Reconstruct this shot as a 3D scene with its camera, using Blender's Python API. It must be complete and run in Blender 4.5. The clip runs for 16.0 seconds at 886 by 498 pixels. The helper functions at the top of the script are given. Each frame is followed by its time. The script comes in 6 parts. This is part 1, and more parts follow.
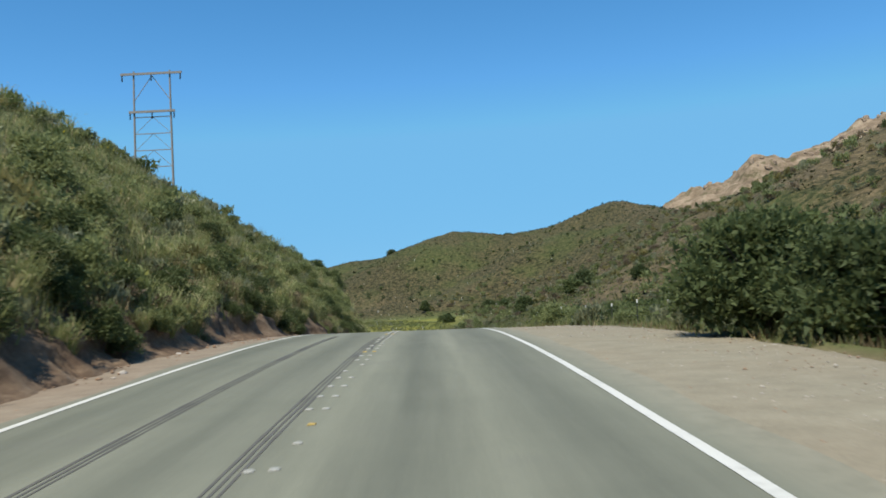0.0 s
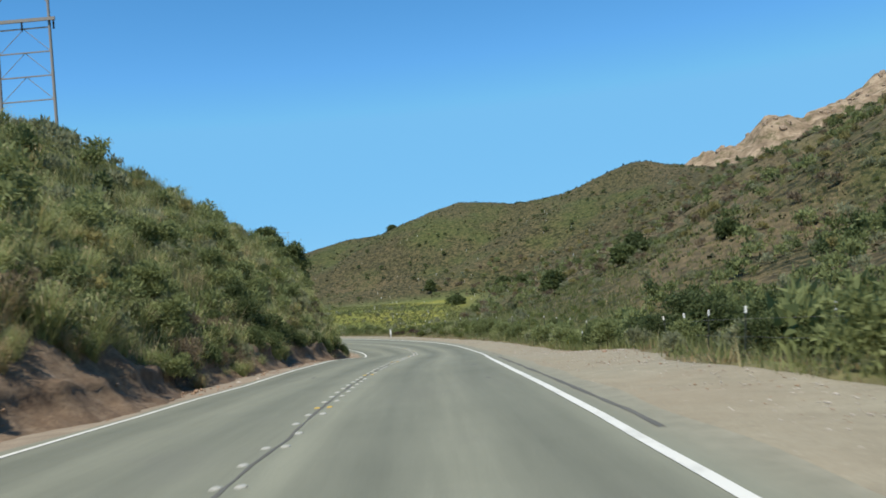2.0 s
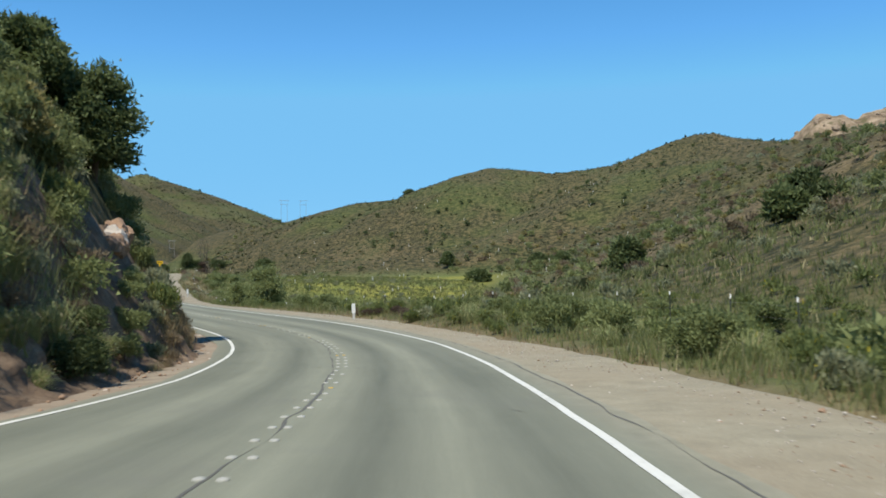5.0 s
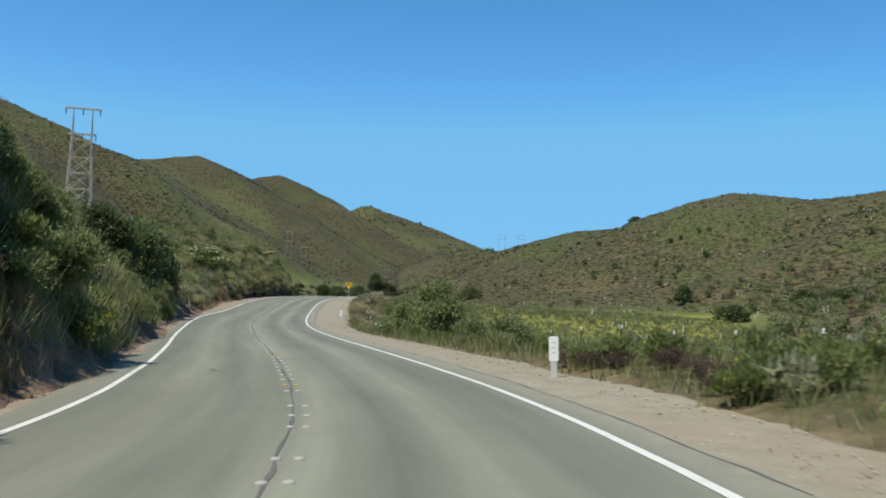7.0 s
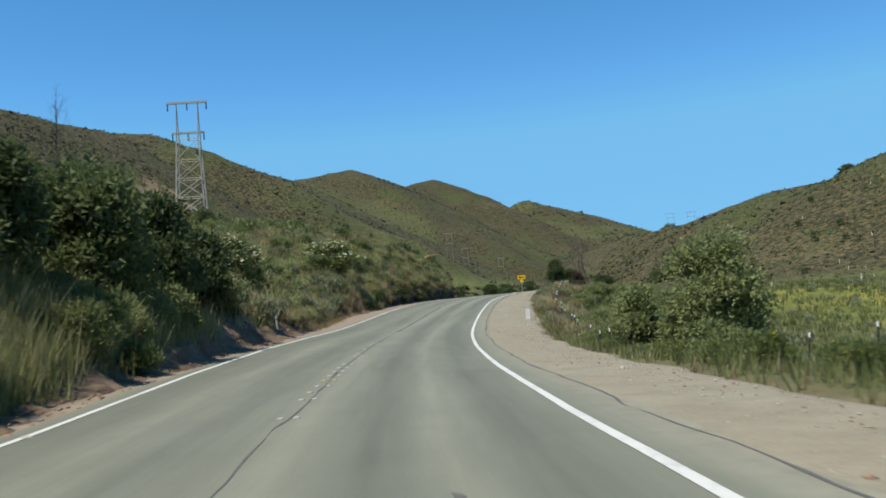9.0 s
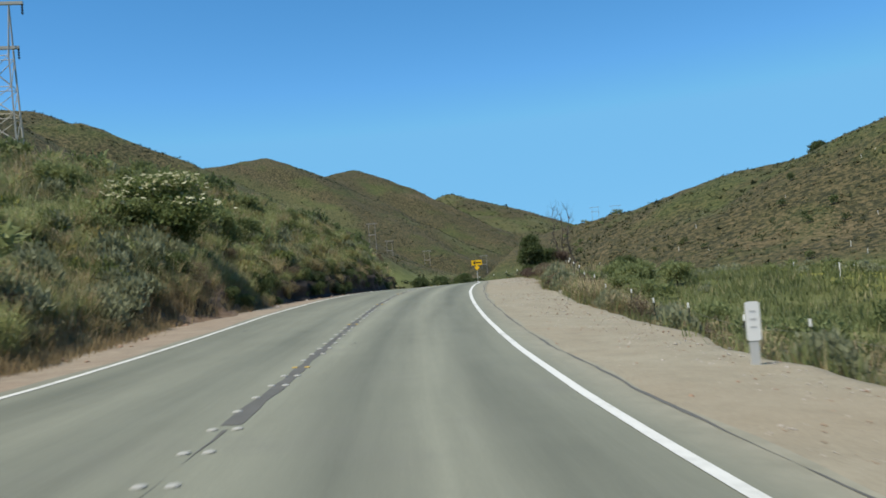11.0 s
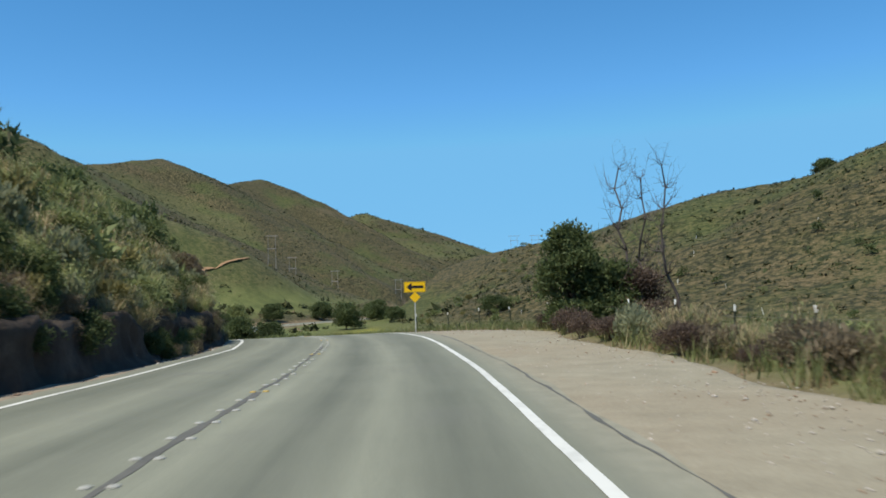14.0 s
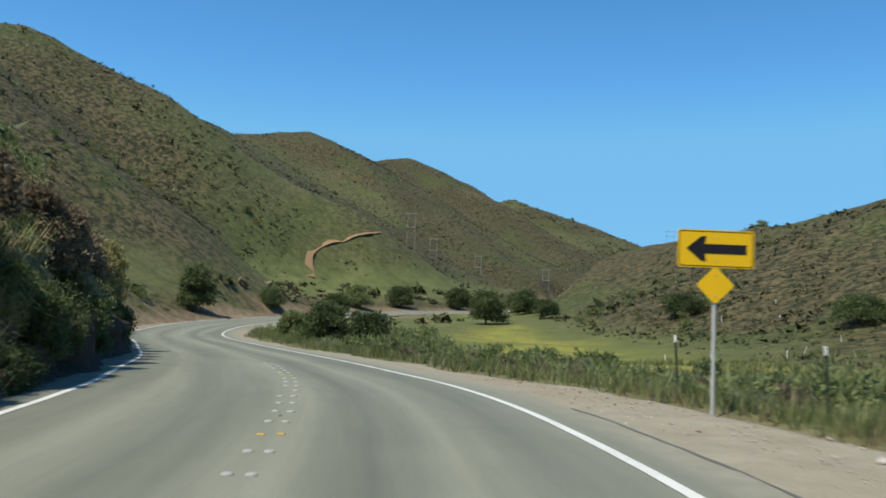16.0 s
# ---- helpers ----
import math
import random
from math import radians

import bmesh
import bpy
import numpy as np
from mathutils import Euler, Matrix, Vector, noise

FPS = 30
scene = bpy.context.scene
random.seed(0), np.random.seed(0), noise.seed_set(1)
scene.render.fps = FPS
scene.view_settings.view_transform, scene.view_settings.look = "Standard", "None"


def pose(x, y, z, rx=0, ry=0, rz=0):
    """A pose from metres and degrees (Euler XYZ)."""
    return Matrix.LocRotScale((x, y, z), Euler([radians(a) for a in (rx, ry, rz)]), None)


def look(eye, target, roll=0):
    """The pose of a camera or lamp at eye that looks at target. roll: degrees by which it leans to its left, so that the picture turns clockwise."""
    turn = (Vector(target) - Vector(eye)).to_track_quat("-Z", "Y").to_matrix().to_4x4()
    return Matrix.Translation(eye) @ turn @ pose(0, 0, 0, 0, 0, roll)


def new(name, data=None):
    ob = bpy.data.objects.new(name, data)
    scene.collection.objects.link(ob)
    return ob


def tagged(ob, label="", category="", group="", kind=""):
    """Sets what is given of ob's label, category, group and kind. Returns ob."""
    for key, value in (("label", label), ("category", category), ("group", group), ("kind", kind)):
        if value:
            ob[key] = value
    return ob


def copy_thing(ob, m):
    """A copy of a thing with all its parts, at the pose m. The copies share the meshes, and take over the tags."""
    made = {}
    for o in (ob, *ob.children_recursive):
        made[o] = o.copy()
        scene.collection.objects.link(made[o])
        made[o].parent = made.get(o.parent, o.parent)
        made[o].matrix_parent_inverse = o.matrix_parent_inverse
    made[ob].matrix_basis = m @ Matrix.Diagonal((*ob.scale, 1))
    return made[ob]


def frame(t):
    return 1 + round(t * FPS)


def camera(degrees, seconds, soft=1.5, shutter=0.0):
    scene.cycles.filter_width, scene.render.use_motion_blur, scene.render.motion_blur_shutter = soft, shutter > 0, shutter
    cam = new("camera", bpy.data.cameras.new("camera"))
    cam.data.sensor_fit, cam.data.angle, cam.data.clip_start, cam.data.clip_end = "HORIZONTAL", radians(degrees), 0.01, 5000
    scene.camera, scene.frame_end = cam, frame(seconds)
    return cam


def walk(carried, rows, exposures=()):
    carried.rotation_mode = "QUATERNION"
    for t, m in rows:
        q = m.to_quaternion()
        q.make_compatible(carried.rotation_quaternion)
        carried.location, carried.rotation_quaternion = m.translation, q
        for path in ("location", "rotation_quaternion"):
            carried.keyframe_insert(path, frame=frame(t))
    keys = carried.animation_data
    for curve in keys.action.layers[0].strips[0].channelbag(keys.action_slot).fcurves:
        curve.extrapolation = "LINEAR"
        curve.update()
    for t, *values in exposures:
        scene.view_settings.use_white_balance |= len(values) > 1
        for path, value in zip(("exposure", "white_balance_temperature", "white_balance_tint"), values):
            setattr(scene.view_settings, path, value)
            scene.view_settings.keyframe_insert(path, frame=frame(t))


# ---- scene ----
cam = camera(53.9, 16.0, soft=1.7, shutter=0.2)
# seconds, east, north, up, then yaw to the left, pitch up and roll in degrees
ROWS = [
    (0.0, 0.20, -0.22, 1.01, 0.04, 3.62, -2.82),
    (0.5, 0.12, 7.98, 1.26, -0.24, 3.35, -2.98),
    (1.0, 0.07, 16.38, 1.37, 0.50, 3.14, -2.99),
    (1.5, -0.05, 24.87, 1.36, 0.94, 2.27, -3.81),
    (2.0, -0.21, 33.19, 1.24, 0.47, 2.21, -4.90),
    (2.5, -0.39, 41.16, 0.99, 0.23, 2.33, -4.49),
    (3.0, -0.53, 48.78, 0.65, 0.55, 1.51, -3.23),
    (3.5, -0.69, 56.17, 0.21, 0.53, 1.33, -2.70),
    (4.0, -0.72, 63.45, -0.28, 0.60, 1.18, -1.98),
    (4.5, -0.73, 70.76, -0.79, 0.99, 1.12, -1.22),
    (5.0, -0.85, 78.16, -1.28, 1.95, 1.21, -0.54),
    (5.5, -1.23, 85.61, -1.72, 3.73, 1.51, -0.07),
    (6.0, -1.77, 92.95, -2.07, 9.13, 2.30, 1.34),
    (6.5, -2.82, 99.80, -2.34, 12.79, 3.40, 1.17),
    (7.0, -4.38, 106.05, -2.54, 16.26, 3.56, 1.87),
    (7.5, -6.54, 112.02, -2.68, 21.97, 3.60, 2.09),
    (8.0, -9.08, 118.18, -2.75, 26.49, 3.95, 0.87),
    (8.5, -12.12, 124.49, -2.80, 27.08, 3.99, -1.65),
    (9.0, -15.71, 130.82, -2.85, 26.84, 3.64, -4.05),
    (9.5, -19.52, 137.39, -2.91, 26.35, 3.53, -4.91),
    (10.0, -23.39, 144.22, -2.97, 25.01, 3.31, -5.12),
    (10.5, -27.14, 151.17, -2.99, 23.29, 3.11, -4.91),
    (11.0, -30.67, 158.13, -2.94, 21.65, 3.02, -4.52),
    (11.5, -33.91, 165.05, -2.81, 20.57, 3.15, -4.19),
    (12.0, -36.83, 172.03, -2.57, 19.08, 3.22, -3.53),
    (12.5, -39.73, 179.38, -2.24, 17.97, 4.11, -3.21),
    (13.0, -42.49, 186.94, -1.89, 16.81, 4.71, -2.63),
    (13.5, -45.15, 194.46, -1.57, 16.19, 4.68, -2.20),
    (14.0, -47.68, 201.87, -1.31, 15.77, 4.34, -1.78),
    (14.5, -50.26, 209.23, -1.12, 15.93, 4.22, -1.48),
    (15.0, -53.02, 216.73, -0.97, 17.70, 4.26, 0.70),
    (15.5, -56.02, 224.34, -0.76, 20.85, 4.34, 1.77),
    (16.0, -59.54, 231.62, -0.77, 25.33, 3.65, 2.16),
]
walk(cam, [(t, pose(x, y, z, 90 + pitch, 0, yaw) @ pose(0, 0, 0, 0, 0, roll)) for t, x, y, z, yaw, pitch, roll in ROWS], [(0.0, 0.26), (1.5, 0.3), (3.0, 0.4), (5.5, 0.36), (7.5, 0.3), (16.0, 0.29)])

# ---- world and light ----
world = bpy.data.worlds.new("sky")
scene.world = world
world.use_nodes = True
wn, wl = world.node_tree.nodes, world.node_tree.links
sky = wn.new("ShaderNodeTexSky")
sky.sky_type = "NISHITA"
sky.sun_disc = False
SUN_AT = Vector((-0.24, -0.47, 1.0)).normalized()
sky.sun_elevation = math.asin(SUN_AT.z)
sky.sun_rotation = math.atan2(SUN_AT.x, SUN_AT.y)
sky.altitude = 2400
sky.air_density, sky.dust_density, sky.ozone_density = 1.0, 0.1, 3.0
wn["Background"].inputs["Strength"].default_value = 0.152
deep = wn.new("ShaderNodeHueSaturation")
deep.inputs["Hue"].default_value = 0.491
deep.inputs["Saturation"].default_value = 1.25
wl.new(sky.outputs[0], deep.inputs["Color"])
clear = wn.new("ShaderNodeMix")
clear.data_type, clear.blend_type = "RGBA", "DARKEN"
clear.inputs[0].default_value = 0.93
clear.inputs[7].default_value = (0.98, 2.68, 4.48, 1)
wl.new(deep.outputs[0], clear.inputs[6])
wl.new(clear.outputs[2], wn["Background"].inputs["Color"])
sun = new("sun", bpy.data.lights.new("sun", "SUN"))
sun.data.energy, sun.data.angle, sun.data.color = 4.7, radians(0.53), (1.0, 0.935, 0.81)
sun.matrix_world = look(SUN_AT * 100, (0, 0, 0))

# ---- materials ----


class Nodes:
    """A small wrapper for building node materials."""

    def __init__(self, name):
        self.mat = bpy.data.materials.new(name)
        self.mat.use_nodes = True
        self.tree = self.mat.node_tree
        self.bsdf = self.tree.nodes["Principled BSDF"]

    def add(self, kind, **values):
        node = self.tree.nodes.new(kind)
        for key, value in values.items():
            node.inputs[key].default_value = value
        return node

    def link(self, a, b):
        self.tree.links.new(a, b)

    def noise(self, vector, scale, detail=4.0, rough=0.6):
        node = self.add("ShaderNodeTexNoise", Scale=scale, Detail=detail, Roughness=rough)
        if vector is not None:
            self.link(vector, node.inputs["Vector"])
        return node.outputs["Fac"]

    def ramp(self, fac, stops):
        node = self.tree.nodes.new("ShaderNodeValToRGB")
        while len(node.color_ramp.elements) < len(stops):
            node.color_ramp.elements.new(0.5)
        for e, (at, col) in zip(node.color_ramp.elements, stops):
            e.position = at
            e.color = (*col, 1) if len(col) == 3 else (col[0], col[0], col[0], 1)
        self.link(fac, node.inputs["Fac"])
        return node.outputs["Color"]

    def mix(self, fac, a, b, mode="MIX"):
        node = self.tree.nodes.new("ShaderNodeMix")
        node.data_type, node.blend_type = "RGBA", mode
        for value, socket in ((fac, node.inputs[0]), (a, node.inputs[6]), (b, node.inputs[7])):
            if hasattr(value, "is_linked"):
                self.link(value, socket)
            elif isinstance(value, (int, float)):
                socket.default_value = value
            else:
                socket.default_value = (*value, 1)
        return node.outputs[2]

    def bump(self, height, strength, distance):
        node = self.add("ShaderNodeBump", Strength=strength, Distance=distance)
        self.link(height, node.inputs["Height"])
        self.link(node.outputs[0], self.bsdf.inputs["Normal"])

    def done(self, colour, rough=0.9, metal=0.0):
        if hasattr(colour, "is_linked"):
            self.link(colour, self.bsdf.inputs["Base Color"])
        else:
            self.bsdf.inputs["Base Color"].default_value = (*colour, 1)
        if hasattr(rough, "is_linked"):
            self.link(rough, self.bsdf.inputs["Roughness"])
        else:
            self.bsdf.inputs["Roughness"].default_value = rough
        self.bsdf.inputs["Metallic"].default_value = metal
        self.bsdf.inputs["Specular IOR Level"].default_value = 0.25
        return self.mat


def place_of(n):
    return n.add("ShaderNodeNewGeometry").outputs["Position"]


def attribute(n, name):
    node = n.add("ShaderNodeAttribute")
    node.attribute_name = name
    return node.outputs["Fac"]


def plain(name, colour, rough=0.6, metal=0.0, grain=30.0, depth=0.15, bump=0.0):
    """A colour with fine and coarse wear."""
    n = Nodes(name)
    at = n.add("ShaderNodeTexCoord").outputs["Object"]
    fine = n.noise(at, grain)
    coarse = n.noise(at, grain * 0.15)
    dark = tuple(c * (1 - depth) for c in colour)
    light = tuple(min(1, c * (1 + depth)) for c in colour)
    c = n.mix(n.mix(0.5, fine, coarse), dark, light)
    if bump:
        n.bump(fine, bump, 0.01)
    return n.done(c, rough, metal)


def leaf_material(name, dark, light, extra=None, translucent=0.42, spread=0.36):
    """Leaves: each leaf and each plant takes its own tone between two greens; a share of them may take a third colour."""
    n = Nodes(name)
    island = n.add("ShaderNodeNewGeometry").outputs["Random Per Island"]
    both = n.add("ShaderNodeMath")
    both.operation = "ADD"
    n.link(n.add("ShaderNodeObjectInfo").outputs["Random"], both.inputs[0])
    n.link(attribute(n, "plant"), both.inputs[1])
    wrap = n.add("ShaderNodeMath")
    wrap.operation = "FRACT"
    n.link(both.outputs[0], wrap.inputs[0])
    plant = wrap.outputs[0]
    patch = n.noise(place_of(n), 0.12, 2.0)
    tone = n.mix(spread, plant, island)
    tone = n.mix(0.35, tone, n.ramp(patch, [(0.35, (0,)), (0.65, (1,))]))
    c = n.mix(tone, dark, light)
    if extra:
        colour, share = extra
        c = n.mix(n.ramp(island, [(1 - share - 0.02, (0,)), (1 - share, (1,))]), c, colour)
    n.done(c, 0.65)
    if translucent:
        t = n.add("ShaderNodeBsdfTranslucent")
        n.link(c, t.inputs["Color"])
        m = n.add("ShaderNodeMixShader")
        m.inputs[0].default_value = translucent
        n.link(n.bsdf.outputs[0], m.inputs[1])
        n.link(t.outputs[0], m.inputs[2])
        n.link(m.outputs[0], n.tree.nodes["Material Output"].inputs["Surface"])
    return n.mat


def tone_material(name, stops, rough=0.85):
    """Scrub of far slopes: each clump carries its own tone."""
    n = Nodes(name)
    tone = attribute(n, "tone")
    island = n.add("ShaderNodeNewGeometry").outputs["Random Per Island"]
    c = n.ramp(tone, stops)
    c = n.mix(n.ramp(island, [(0.0, (0.0,)), (1.0, (0.55,))]), c, (0.3, 0.3, 0.3), "OVERLAY")
    return n.done(c, rough)


def ground_material():
    n = Nodes("hill_ground")
    p = place_of(n)
    big, mid, fine = n.noise(p, 0.035, 4), n.noise(p, 0.25, 5), n.noise(p, 2.2, 6, 0.7)
    dots = n.noise(p, 0.9, 4, 0.75)
    soil = n.ramp(fine, [(0.3, (0.062, 0.05, 0.021)), (0.5, (0.12, 0.092, 0.046)), (0.72, (0.22, 0.168, 0.094))])
    olive = n.ramp(dots, [(0.42, (0.017, 0.02, 0.008)), (0.5, (0.045, 0.044, 0.017)), (0.58, (0.082, 0.07, 0.029))])
    green = n.ramp(dots, [(0.4, (0.03, 0.046, 0.011)), (0.6, (0.075, 0.095, 0.024))])
    c = n.mix(n.ramp(n.mix(0.5, fine, dots), [(0.49, (0,)), (0.61, (0.8,))]), olive, soil)
    c = n.mix(n.ramp(big, [(0.5, (0,)), (0.64, (0.6,))]), c, green)
    bare = n.mix(0.45, n.noise(p, 0.022, 5, 0.65), dots)
    c = n.mix(n.ramp(bare, [(0.55, (0,)), (0.62, (0.8,))]), c, soil)
    meadow = n.ramp(n.noise(p, 0.09, 5), [(0.32, (0.085, 0.11, 0.03)), (0.45, (0.15, 0.16, 0.035)), (0.54, (0.25, 0.23, 0.042)), (0.66, (0.13, 0.145, 0.035))])
    meadow = n.mix(n.ramp(n.mix(0.5, fine, dots), [(0.47, (0,)), (0.58, (0.6,))]), meadow, (0.085, 0.11, 0.025))
    c = n.mix(attribute(n, "meadow"), c, meadow)
    grass = n.ramp(mid, [(0.3, (0.065, 0.082, 0.026)), (0.6, (0.12, 0.135, 0.045)), (0.8, (0.19, 0.18, 0.08))])
    c = n.mix(attribute(n, "grass"), c, grass)
    dirt = n.ramp(n.noise(p, 1.1, 7, 0.7), [(0.25, (0.11, 0.075, 0.043)), (0.5, (0.205, 0.148, 0.092)), (0.75, (0.32, 0.245, 0.16))])
    c = n.mix(attribute(n, "dirt"), c, dirt)
    rock = n.ramp(n.noise(p, 0.06, 8, 0.7), [(0.35, (0.1, 0.073, 0.046)), (0.5, (0.22, 0.165, 0.11)), (0.65, (0.33, 0.26, 0.18))])
    rock = n.mix(n.ramp(n.noise(p, 0.09, 6, 0.75), [(0.52, (0,)), (0.6, (0.85,))]), rock, (0.085, 0.075, 0.035))
    c = n.mix(attribute(n, "rock"), c, rock)
    n.bump(fine, 0.9, 0.25)
    return n.done(c, 0.95)


def asphalt_material():
    """Old asphalt: aggregate, pale wheel paths, darker oil line, blotches and patched spots. u runs across the road, v along it."""
    n = Nodes("old_asphalt")
    uv = n.add("ShaderNodeUVMap").outputs["UV"]
    sep = n.add("ShaderNodeSeparateXYZ")
    n.link(uv, sep.inputs[0])
    p = place_of(n)
    stretch = n.add("ShaderNodeMapping")
    n.link(uv, stretch.inputs["Vector"])
    stretch.inputs["Scale"].default_value = (1.4, 0.07, 1)
    streak = n.noise(stretch.outputs[0], 1.0, 5, 0.65)
    blotch = n.noise(p, 0.45, 5, 0.65)
    grit = n.noise(p, 55, 3, 0.8)
    pale = n.ramp(streak, [(0.3, (0.19, 0.196, 0.145)), (0.7, (0.27, 0.277, 0.206))])
    grey = n.ramp(streak, [(0.3, (0.094, 0.102, 0.076)), (0.7, (0.142, 0.151, 0.114))])
    # bands across the lanes
    u01 = n.add("ShaderNodeMapRange")
    n.link(sep.outputs[0], u01.inputs[0])
    u01.inputs[1].default_value, u01.inputs[2].default_value = -4.0, 4.0
    band = n.ramp(u01.outputs[0], [(0.0, (0.6,)), (0.1, (0.4,)), (0.16, (0.08,)), (0.24, (0.45,)), (0.28, (0.8,)), (0.33, (0.5,)), (0.38, (0.1,)), (0.45, (0.55,)), (0.5, (0.75,)), (0.54, (0.95,)), (0.59, (0.4,)), (0.63, (0.05,)), (0.68, (0.45,)), (0.72, (0.9,)), (0.755, (0.6,)), (0.81, (0.05,)), (0.86, (0.25,)), (0.9, (0.6,)), (1.0, (0.75,))])
    band = n.mix(0.22, band, n.ramp(blotch, [(0.3, (0,)), (0.7, (1,))]))
    c = n.mix(band, grey, pale)
    c = n.mix(n.ramp(blotch, [(0.55, (0,)), (0.75, (0.4,))]), c, (0.12, 0.12, 0.105))
    c = n.mix(n.ramp(grit, [(0.3, (0.3,)), (0.7, (0.0,))]), c, (0.07, 0.07, 0.06))
    c = n.mix(n.ramp(grit, [(0.6, (0.0,)), (0.85, (0.35,))]), c, (0.36, 0.35, 0.31))
    dust = n.ramp(u01.outputs[0], [(0.0, (0.5,)), (0.07, (0.25,)), (0.1, (0,)), (0.925, (0,)), (0.95, (0.35,)), (1.0, (0.75,))])
    c = n.mix(dust, c, n.ramp(n.noise(p, 3.0, 5, 0.7), [(0.3, (0.19, 0.178, 0.128)), (0.7, (0.29, 0.268, 0.2))]))
    n.bump(grit, 0.5, 0.006)
    return n.done(c, 0.85)


def shoulder_material(name, stops, stain):
    n = Nodes(name)
    p = place_of(n)
    big, mid, grit = n.noise(p, 0.18, 4), n.noise(p, 1.6, 6, 0.65), n.noise(p, 26, 3, 0.8)
    c = n.ramp(mid, stops)
    c = n.mix(n.ramp(big, [(0.42, (0,)), (0.66, (0.45,))]), c, stain)
    c = n.mix(n.ramp(grit, [(0.3, (0.45,)), (0.55, (0.0,))]), c, (0.13, 0.1, 0.07))
    c = n.mix(n.ramp(grit, [(0.62, (0.0,)), (0.8, (0.5,))]), c, (0.55, 0.49, 0.4))
    n.bump(grit, 0.6, 0.012)
    return n.done(c, 0.95)


def paint_material(name, colour, worn):
    n = Nodes(name)
    p = place_of(n)
    wear = n.mix(0.5, n.noise(p, 9, 5, 0.7), n.noise(p, 0.8, 3))
    c = n.mix(n.ramp(wear, [(0.5, (0,)), (0.72, (worn,))]), colour, (0.2, 0.2, 0.17))
    return n.done(c, 0.6)


def bark_material(name, dark, light):
    n = Nodes(name)
    at = n.add("ShaderNodeTexCoord").outputs["Object"]
    m = n.add("ShaderNodeMapping")
    n.link(at, m.inputs["Vector"])
    m.inputs["Scale"].default_value = (9, 9, 1.6)
    f = n.noise(m.outputs[0], 1.5, 6, 0.7)
    n.bump(f, 0.6, 0.03)
    return n.done(n.mix(f, dark, light), 0.9)


def earth_material():
    """Bare reddish earth of the cut banks: clods, pale crusts and dark damp streaks."""
    n = Nodes("cut_earth")
    p = place_of(n)
    lump, fine = n.noise(p, 1.3, 7, 0.7), n.noise(p, 9.0, 5, 0.7)
    c = n.ramp(lump, [(0.28, (0.075, 0.047, 0.03)), (0.48, (0.16, 0.11, 0.07)), (0.62, (0.218, 0.158, 0.104)), (0.78, (0.3, 0.235, 0.165))])
    c = n.mix(n.ramp(fine, [(0.35, (0.55,)), (0.55, (0.0,))]), c, (0.07, 0.045, 0.03))
    # dark earth with the overhang's shade painted in, past the second bend
    c = n.mix(attribute(n, "overhang_shade"), c, n.ramp(lump, [(0.3, (0.022, 0.018, 0.015)), (0.6, (0.05, 0.04, 0.032)), (0.8, (0.1, 0.08, 0.062))]))
    n.bump(n.mix(0.5, lump, fine), 0.9, 0.08)
    return n.done(c, 0.95)


TRACK = plain("track_dirt", (0.24, 0.15, 0.08), 0.95, 0, 0.6, 0.5)
GROUND, ASPHALT = ground_material(), asphalt_material()
SHOULDER = shoulder_material("gravel_shoulder", [(0.25, (0.205, 0.186, 0.132)), (0.5, (0.254, 0.232, 0.166)), (0.8, (0.315, 0.29, 0.212))], (0.25, 0.2, 0.132))
SHOULDER_RED = shoulder_material("red_dirt_shoulder", [(0.25, (0.185, 0.15, 0.108)), (0.5, (0.245, 0.204, 0.15)), (0.8, (0.325, 0.28, 0.212))], (0.235, 0.172, 0.12))
WHITE_LINE = paint_material("white_road_paint", (0.56, 0.56, 0.51), 0.6)
TAR = plain("tar_seal", (0.1, 0.098, 0.085), 0.8, 0, 4, 0.5)
DOT_WHITE = plain("white_ceramic", (0.33, 0.326, 0.29), 0.5, 0, 40, 0.25)
DOT_YELLOW = plain("amber_reflector", (0.38, 0.27, 0.07), 0.5, 0, 40, 0.2)
SIGN_YELLOW = plain("yellow_sheeting", (0.95, 0.55, 0.012), 0.45, 0, 8, 0.05)
SIGN_BLACK = plain("black_sheeting", (0.018, 0.017, 0.02), 0.5, 0, 8, 0.2)
GALVANISED = plain("galvanised_steel", (0.55, 0.55, 0.52), 0.55, 0.2, 20, 0.15)
WHITE_PLASTIC = plain("white_plastic", (0.78, 0.78, 0.74), 0.5, 0, 12, 0.1)
POST_GREEN = plain("dark_green_post_paint", (0.045, 0.055, 0.04), 0.7, 0.2, 25, 0.35)
WIRE = plain("weathered_wire", (0.22, 0.2, 0.17), 0.6, 0.7, 30, 0.2)
CONCRETE = plain("grey_concrete", (0.36, 0.36, 0.33), 0.9, 0, 3, 0.25, 0.3)
POLE_WOOD = bark_material("weathered_pole_wood", (0.17, 0.155, 0.14), (0.38, 0.355, 0.32))
STEEL_LATTICE = plain("pale_lattice_steel", (0.4, 0.38, 0.33), 0.6, 0.2, 4, 0.15)
INSULATOR = plain("dark_insulator", (0.05, 0.04, 0.035), 0.3, 0, 20, 0.2)
BARK = bark_material("grey_bark", (0.05, 0.04, 0.03), (0.16, 0.13, 0.1))
DEAD_WOOD = bark_material("burnt_dead_wood", (0.035, 0.03, 0.03), (0.15, 0.125, 0.11))
ROCK = plain("pale_rock", (0.42, 0.38, 0.33), 0.9, 0, 3, 0.35, 0.6)
ROCK_FAR = plain("mountain_rock", (0.27, 0.205, 0.145), 0.95, 0, 0.3, 0.55)
